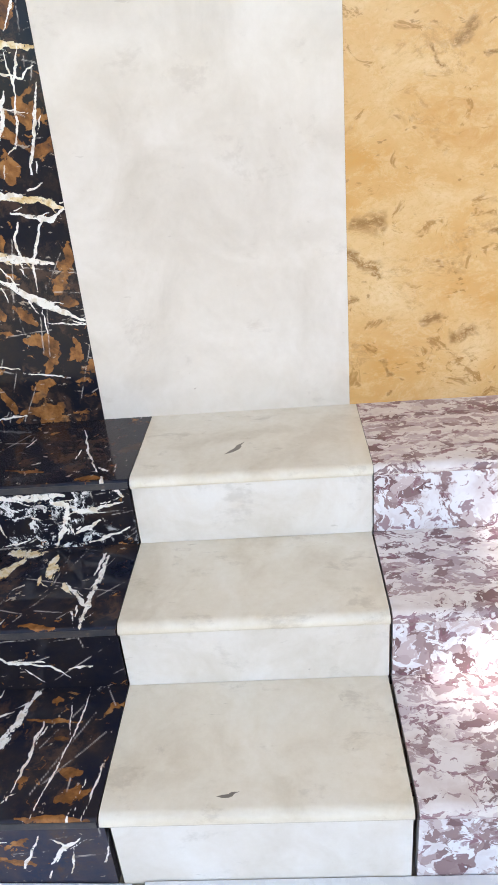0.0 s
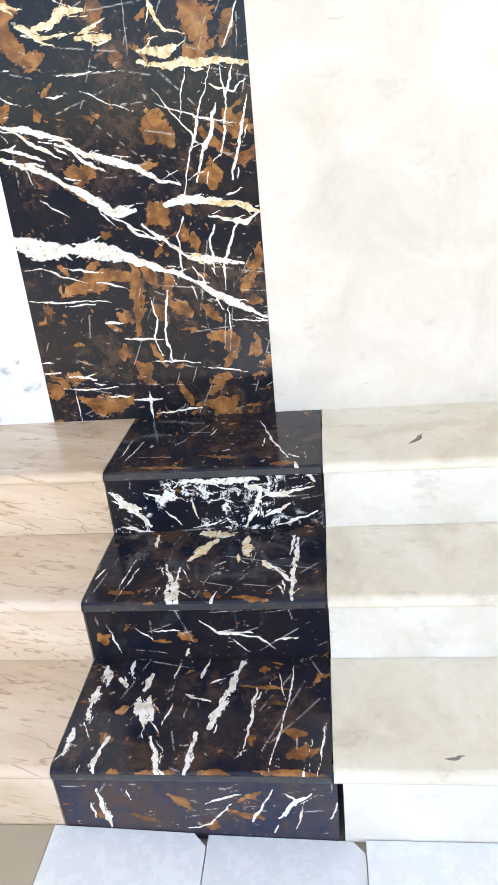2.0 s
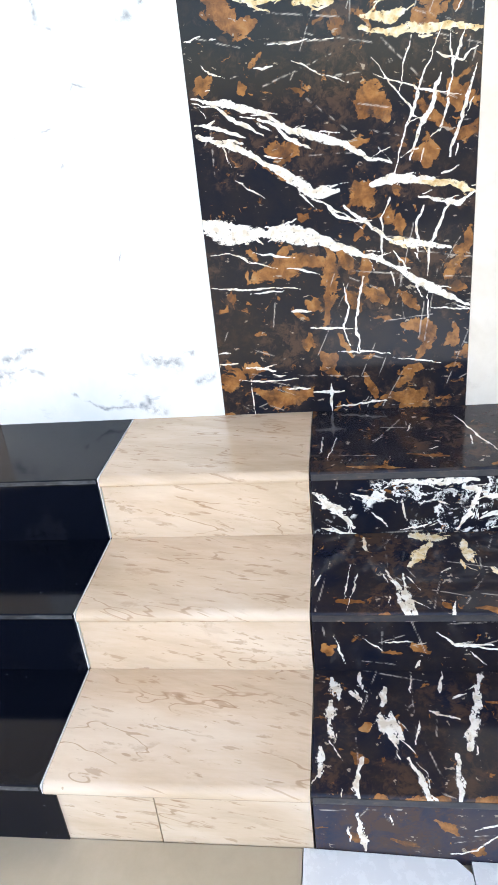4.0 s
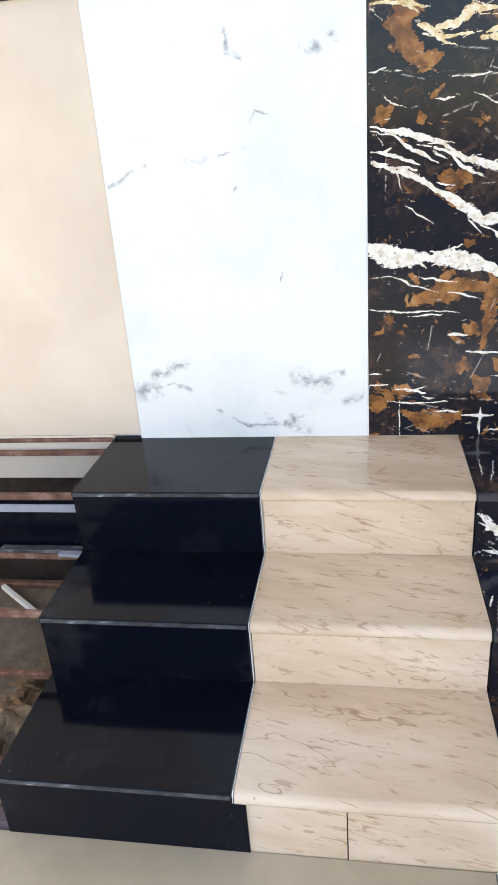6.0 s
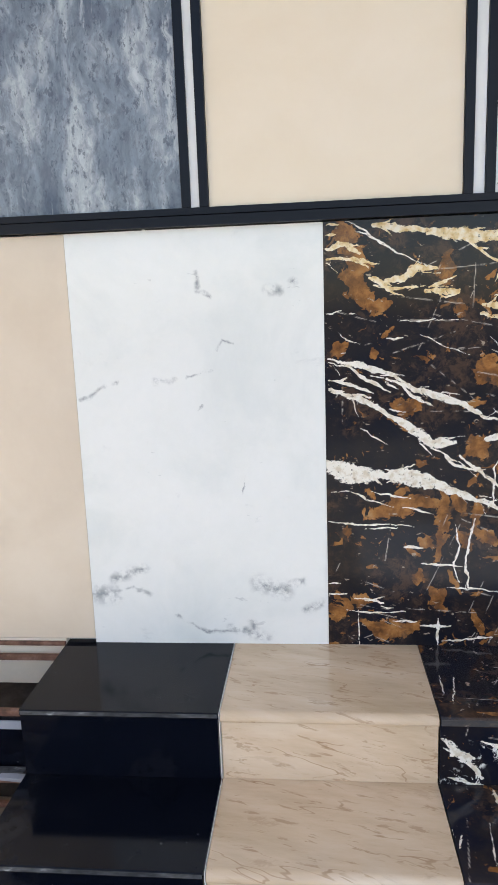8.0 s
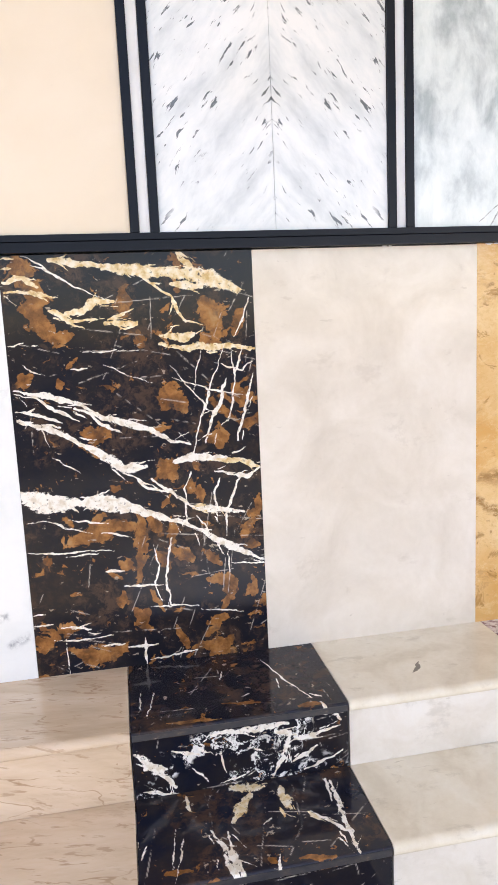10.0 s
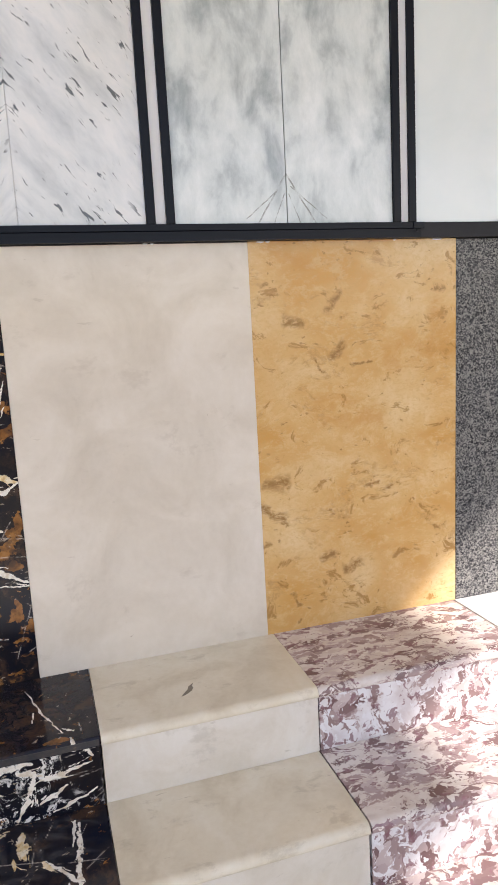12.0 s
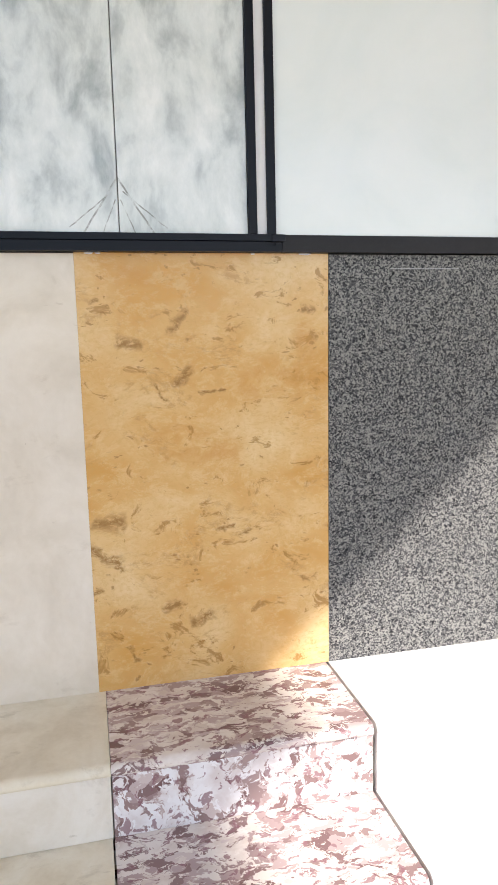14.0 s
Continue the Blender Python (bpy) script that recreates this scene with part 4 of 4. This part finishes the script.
def veined_tread(width, depth, thick, nose, mat, white, yellow, rusts, seed):
    prof = tread_profile(depth, thick, nose)
    flat_run = [(depth + (nose - depth) * k / 140, thick) for k in range(140)] + prof[1:]
    xs = np.linspace(0, width, 220)
    grid = np.array([[(x, y, z) for x in xs] for y, z in flat_run])
    ring = [(0, depth, 0), (width, depth, 0), (width, 0.002, 0.0), (0, 0.002, 0.0)]
    return veined_mesh("stair_tread", grid, ring, mat, white, yellow, rusts, width, depth, seed, 18, 1.35)


def veined_riser(width, height, mat, white, rusts, seed):
    u, v = np.meshgrid(np.linspace(0, width, 220), np.linspace(0, height, 64))
    grid = np.stack([u, np.zeros_like(u), v], axis=-1)
    ring = [(0, 0.018, 0), (width, 0.018, 0), (width, 0.018, height), (0, 0.018, height)]
    return veined_mesh("stair_riser", grid, ring, mat, white, (), rusts, width, height, seed, 14, 0.3)


def step_column(x0, x1, treads, risers, words, nose=0.017, over=0.006, thick=0.022, gaps=(0, 0, 0), split=None, edge=None, veined=None, past=0.0, start=0.0):
    """Three treads and three risers of one stone; each slab lies on the steel frame by itself."""
    rows = ((TOP, 0.968, 1.31), (T2, 0.707, 0.996), (T1, 0.433, 0.735))
    made = []
    for i, (z, y0, y1) in enumerate(rows):
        w, deep = x1 - x0 - gaps[i], y1 - y0 - (0.004 if i else 0)
        ob = new("stair_tread", veined_tread(w, deep, thick, nose, treads[i], *veined[i][0:3], 20 + i) if veined else tread_mesh(w, deep, thick, nose, treads[i]))
        ob.location = (x0, y0, z - thick)
        made.append(tagged(ob, words + " stair tread with rounded front edge", "stair tread", "sample steps"))
        low = (T2, T1, LOW)[i] + 0.0005
        face = y0 + over
        inset = 0.001
        pieces = [(x0 + inset + (start if i == 2 else 0.0), x0 + w - inset)]
        if split and i == 2:
            pieces = [(pieces[0][0], split - 0.001), (split + 0.001, pieces[0][1])]
        for a, b in pieces:
            slim = 0.0075 if past and i == 2 else 0.018
            b += past if i == 2 else 0.0
            tall = z - thick - 0.0005 - low
            r = new("stair_riser", veined_riser(b - a, tall, risers[i], *veined[i][3:5], 30 + i) if veined else mesh_of("stair_riser", box(0, b - a, 0, slim, 0, tall, 0.0008), risers[i]))
            r.location = (a, face, low)
            tagged(r, words + " stair riser under the tread", "stair riser", "sample steps")
        if edge:
            part("front_edge", box(0.002, w - 0.002, -0.0012, 0.0006, 0.003, thick - nose * 0.8), edge, ob, "dull greyish sawn edge")
    return made


step_column(-1.598, -1.147, [black_granite] * 3, [black_granite] * 3, "jet black polished granite", 0.003, 0.002, 0.014, edge=sawn_edge, past=0.026)
step_column(-1.142, -0.671, [beige_step] * 3, [beige_step] * 3, "beige brown-veined marble", split=-0.945)
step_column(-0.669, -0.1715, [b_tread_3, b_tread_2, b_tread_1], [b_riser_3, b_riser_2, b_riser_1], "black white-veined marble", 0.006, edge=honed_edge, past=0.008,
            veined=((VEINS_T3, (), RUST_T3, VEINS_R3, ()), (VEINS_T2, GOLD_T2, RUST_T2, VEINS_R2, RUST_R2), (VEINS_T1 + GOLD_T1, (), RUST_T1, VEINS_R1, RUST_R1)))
ivory_treads = step_column(-0.1695, 0.335, [ivory_step] * 3, [ivory_riser_lit] * 3, "ivory polished marble", gaps=(0, 0.003, 0.006), start=0.014)
step_column(0.336, 0.910, [rosso_tread] * 3, [rosso_riser] * 3, "red and white breccia marble")
step_column(0.918, 1.66, [white_step] * 3, [white_step] * 3, "white sunlit marble")


# ---- the steel frame ----
def tube(p0, p1, size=0.025):
    a, b = Vector(p0), Vector(p1)
    d = b - a
    bm = box(-size / 2, size / 2, -size / 2, size / 2, 0, d.length, 0.003)
    m = Matrix.Translation(a) @ d.to_track_quat("Z", "Y").to_matrix().to_4x4()
    bmesh.ops.transform(bm, matrix=m, verts=bm.verts)
    return bm


stand = tagged(new("steel_frame"), "rusty welded square-tube frame under the sample steps", "steel frame")
X0, X1 = -2.066, 1.60
BARS = ((1.262, 0.4445), (1.012, 0.4405), (0.994, 0.2795), (0.760, 0.2795), (0.736, 0.1275), (0.494, 0.1275), (1.262, LOW + 0.012), (1.030, 0.2545))
for y, z in BARS:
    part("crossbar", tube((X0, y, z), (X1, y, z), 0.015), rust, stand)
part("crossbar", tube((X0, 1.281, 0.4745), (-1.600, 1.281, 0.4745), 0.011), rust, stand)
part("bottom_angle", box(X0, -1.600, 0.442, 0.476, LOW + 0.003, LOW + 0.046, 0.003), foot_metal, stand, "flat dusty violet-grey bar on the floor")
for x in (X0 + 0.010, -1.40, -0.42, 0.63, 1.59):
    for y, z in BARS[:6]:
        part("post", tube((x, y, LOW), (x, y, z - 0.0080), 0.018), rust, stand)
    for (ya, z), (yb, _) in zip(BARS[0:6:2], BARS[1:6:2]):
        part("side_bar", tube((x, ya - 0.0080, z), (x, yb + 0.0080, z), 0.018), rust, stand)


# ---- joint filler beside the black steps ----
bm = bmesh.new()
for z, y0, y1 in ((TOP, 0.969, 1.288), (T2, 0.708, 0.969), (T1, 0.434, 0.708)):
    box(-1.1452, -1.1438, y0, y1, z - 0.02, z + 0.0006, bm=bm)
for y, z0, z1 in ((0.971, T2 + 0.001, TOP - 0.021), (0.710, T1 + 0.001, T2 - 0.021)):
    box(-1.1452, -1.1438, y, y + 0.01, z0, z1, bm=bm)
setting("trim", bm, white_paint, "white joint filler between two columns of steps")

# ---- chipped places on the ivory treads ----
chip_tone = plain_paint("chipped_grey", (0.20, 0.17, 0.13), 0.7, 200)


def chip(x, y, size, turn):
    """A torn, flat mark, like a bent leaf."""
    bm = bmesh.new()
    top = [(-1.0, -0.25), (-0.5, -0.02), (-0.1, 0.12), (0.1, 0.34), (0.75, 0.5), (0.35, 0.22), (0.3, 0.02), (0.0, -0.2), (-0.5, -0.3)]
    bm.faces.new([bm.verts.new((a * size, b * size, 0.0)) for a, b in top])
    made = bmesh.ops.extrude_face_region(bm, geom=bm.faces[:])
    bmesh.ops.translate(bm, vec=(0, 0, 0.0004), verts=[v for v in made["geom"] if isinstance(v, bmesh.types.BMVert)])
    bmesh.ops.rotate(bm, cent=(0, 0, 0), matrix=Matrix.Rotation(radians(turn), 3, "Z"), verts=bm.verts)
    return bm


part("chip", chip(0, 0, 0.036, 30), chip_tone, ivory_treads[0], "grey chipped mark", (0.222, 0.118, 0.0221))
part("chip", chip(0, 0, 0.02, -12), chip_tone, ivory_treads[2], "grey scratch", (0.208, 0.036, 0.0221))

# ---- white floor slabs laid before the steps ----
def floor_piece(x0, x1, za, zb, notch, mat=floor_white, label="loose white stone slab laid on the floor"):
    """A slab on the floor, a little tilted, with one far corner broken off."""
    bm = bmesh.new()
    far = 0.437
    plan = [(x0, -1.2), (x1, -1.2), (x1, far - notch), (x1 - notch, far), (x0, far)] if notch else [(x0, -1.2), (x1, -1.2), (x1, far), (x0, far)]
    lift = lambda x: za + (zb - za) * (x - x0) / (x1 - x0)
    up = [bm.verts.new((x, y, lift(x))) for x, y in plan]
    low = [bm.verts.new((x, y, LOW - 0.0025)) for x, y in plan]
    bm.faces.new(up)
    bm.faces.new(low[::-1])
    for i in range(len(plan)):
        bm.faces.new((up[i], up[(i + 1) % len(plan)], low[(i + 1) % len(plan)], low[i]))
    ob = new("stone_slab", mesh_of("stone_slab", bm, mat))
    return tagged(ob, label, "floor slab", "floor slabs before the steps")


floor_piece(-0.69, -0.404, 0.014, -0.002, 0.024)
floor_piece(-0.402, -0.120, -0.004, -0.014, 0.022)
floor_piece(-0.118, 0.62, -0.009, -0.009, 0)
floor_piece(0.622, 1.66, -0.009, -0.009, 0)
floor_piece(-2.9, -0.692, 0.012, 0.012, 0, floor_cream, "cream stone floor slab before the steps")

# ---- the open corner of the frame ----
# dark sheet stands in for the shade of the gap below the board
setting("wall_base", box(-4.19, -1.60, 1.300, 1.3115, LOW + 0.003, 0.350), umber, "dark sheet standing for the shaded gap under the board")
setting("wall_board", box(-4.19, -1.60, 1.288, 1.3115, 0.352, 0.4845, 0.002), cream_paint, "cream board along the wall under the slab")
setting("ground_dust", box(-2.9, -1.60, 0.456, 1.299, LOW - 0.002, LOW + 0.003), dust, "grey cement dust on the floor inside the frame")
loose = new("loose_slab", mesh_of("loose_slab", box(0, 0.46, 0, 0.014, 0, 0.161, 0.001), black_granite))
loose.matrix_world = pose(-2.064, 1.0225, 0.2622, 0, 0, 0)
tagged(loose, "black granite strip set behind the rusty bars", "stone strip")
part("upper_edge", box(0.001, 0.459, -0.003, -0.0002, 0.128, 0.150, 0.0008), dull_strip, loose, "grey strip along the upper edge")
off = new("stone_offcut", mesh_of("stone_offcut", box(-0.12, 0.10, -0.012, 0.012, 0, 0.010, 0.002), sawn_edge))
off.matrix_world = pose(-1.715, 1.002, 0.2875, 0, 0, 0)
tagged(off, "pale narrow stone offcut on the rusty bar", "offcut")
block = new("stone_offcut", mesh_of("stone_offcut", box(-0.033, 0.033, -0.010, 0.010, 0, 0.009, 0.002), dull_strip))
block.matrix_world = pose(-1.636, 0.982, 0.2875, 0, 0, -6)
tagged(block, "short grey stone offcut beside the longer one", "offcut")
rod = new("plastic_rod", mesh_of("plastic_rod", tube((0, 0, 0), (0, 0, 0.21), 0.015), rod_white))
rod.matrix_world = pose(-2.025, 1.25, LOW + 0.0110, 90, 0, 53)
tagged(rod, "white square plastic rod lying in the dust", "rod")
# the rod is solid; a black square paints the shade of its hollow
part("open_end", box(-0.0052, 0.0052, -0.0052, 0.0052, -0.0006, 0.002), black_metal, rod, "black square standing for the shade in the hollow end")
board = new("leaning_board", mesh_of("leaning_board", box(-0.14, 0, 0, 0.018, 0, 0.235, 0.002), red_board))
board.matrix_world = pose(-2.108, 1.2695, 0.353, 0, 0, 0)
tagged(board, "red-brown painted board fixed low on the wall", "board")


def sack():
    """An empty cloth sack fallen into a loose ring round its open mouth, with long folds."""
    bm = bmesh.new()
    n, k = 96, 28
    rings = []
    for i in range(n):
        a = 2 * math.pi * i / n
        big = 0.058 + 0.012 * math.sin(2 * a + 0.6) + 0.010 * noise.noise(Vector((math.cos(a) * 1.5, math.sin(a) * 1.5, 2.0)))
        lift = 0.056 + 0.040 * math.sin(a - 0.3)
        ring = []
        for j in range(k):
            b = 2 * math.pi * j / k
            fold = 0.008 * math.sin(3 * b + a) + 0.005 * math.sin(5 * b - a + 1) - 0.005 * abs(math.sin(4 * b + a)) + 0.012 * noise.fractal(Vector((math.cos(a) * 2.4, math.sin(a) * 1.6, math.cos(b) * 1.2)), 0.9, 2.0, 3)
            r = 0.027 + fold
            out = big + r * math.cos(b)
            ring.append(bm.verts.new((out * math.cos(a) * 0.80, out * math.sin(a) * 1.0, max(0.0, lift + r * math.sin(b) * 1.25 - (0.02 if math.sin(b) < -0.4 else 0)))))
        rings.append(ring)
    for i in range(n):
        for j in range(k):
            bm.faces.new((rings[i][j], rings[(i + 1) % n][j], rings[(i + 1) % n][(j + 1) % k], rings[i][(j + 1) % k]))
    for f in bm.faces:
        f.smooth = True
    return bm


bag = new("cloth_sack", mesh_of("cloth_sack", sack(), sacking))
bag.matrix_world = pose(-1.694, 0.600, LOW + 0.003) @ Matrix.Diagonal((1.08, 1.05, 0.86, 1))
tagged(bag, "crumpled brown cloth sack lying in the dust", "sack")


def torn_bag():
    bm = bmesh.new()
    bmesh.ops.create_uvsphere(bm, u_segments=48, v_segments=28, radius=1.0)
    for v in bm.verts:
        c = v.co.copy()
        r = 1 + 0.34 * noise.fractal(Vector((c.x * 1.9, c.y * 1.9 + 9, c.z * 1.9)), 0.9, 2.0, 3)
        v.co = Vector((c.x * 0.076 * r, c.y * 0.036 * r, max(0.0, 0.034 + c.z * 0.042 * r)))
    for f in bm.faces:
        f.smooth = True
    return bm


scrap = new("paper_scrap", mesh_of("paper_scrap", torn_bag(), sack_pale))
scrap.location = (-1.690, 0.528, LOW + 0.003)
tagged(scrap, "crumpled pale paper scrap beside the sack", "paper scrap")

rnd = random.Random(5)
bm = bmesh.new()
for _ in range(260):
    cx, cy = rnd.gauss(-1.685, 0.032), rnd.gauss(0.785, 0.045)
    a, far, wide, z = rnd.uniform(0, math.pi), rnd.uniform(0.03, 0.09), rnd.uniform(0.002, 0.007), LOW + 0.004 + rnd.random() * 0.06
    side = Vector((-math.sin(a), math.cos(a), 0)) * wide
    ring = []
    for k in range(5):
        t = k / 4 - 0.5
        mid = Vector((cx + far * t * math.cos(a), cy + far * t * math.sin(a), z + 0.02 * (0.25 - t * t) * rnd.uniform(0.2, 2)))
        tip = 1 - (2 * t) ** 2 * 0.8
        ring.append([bm.verts.new(mid + side * tip), bm.verts.new(mid - side * tip + Vector((0, 0, 0.004)))])
    for (p, q), (r, t) in zip(ring, ring[1:]):
        bm.faces.new((p, q, t, r))
litter = new("leaf_litter", mesh_of("leaf_litter", bm, straw))
tagged(litter, "dry brown leaves and fibres heaped in the frame", "leaf litter", kind="stuff")
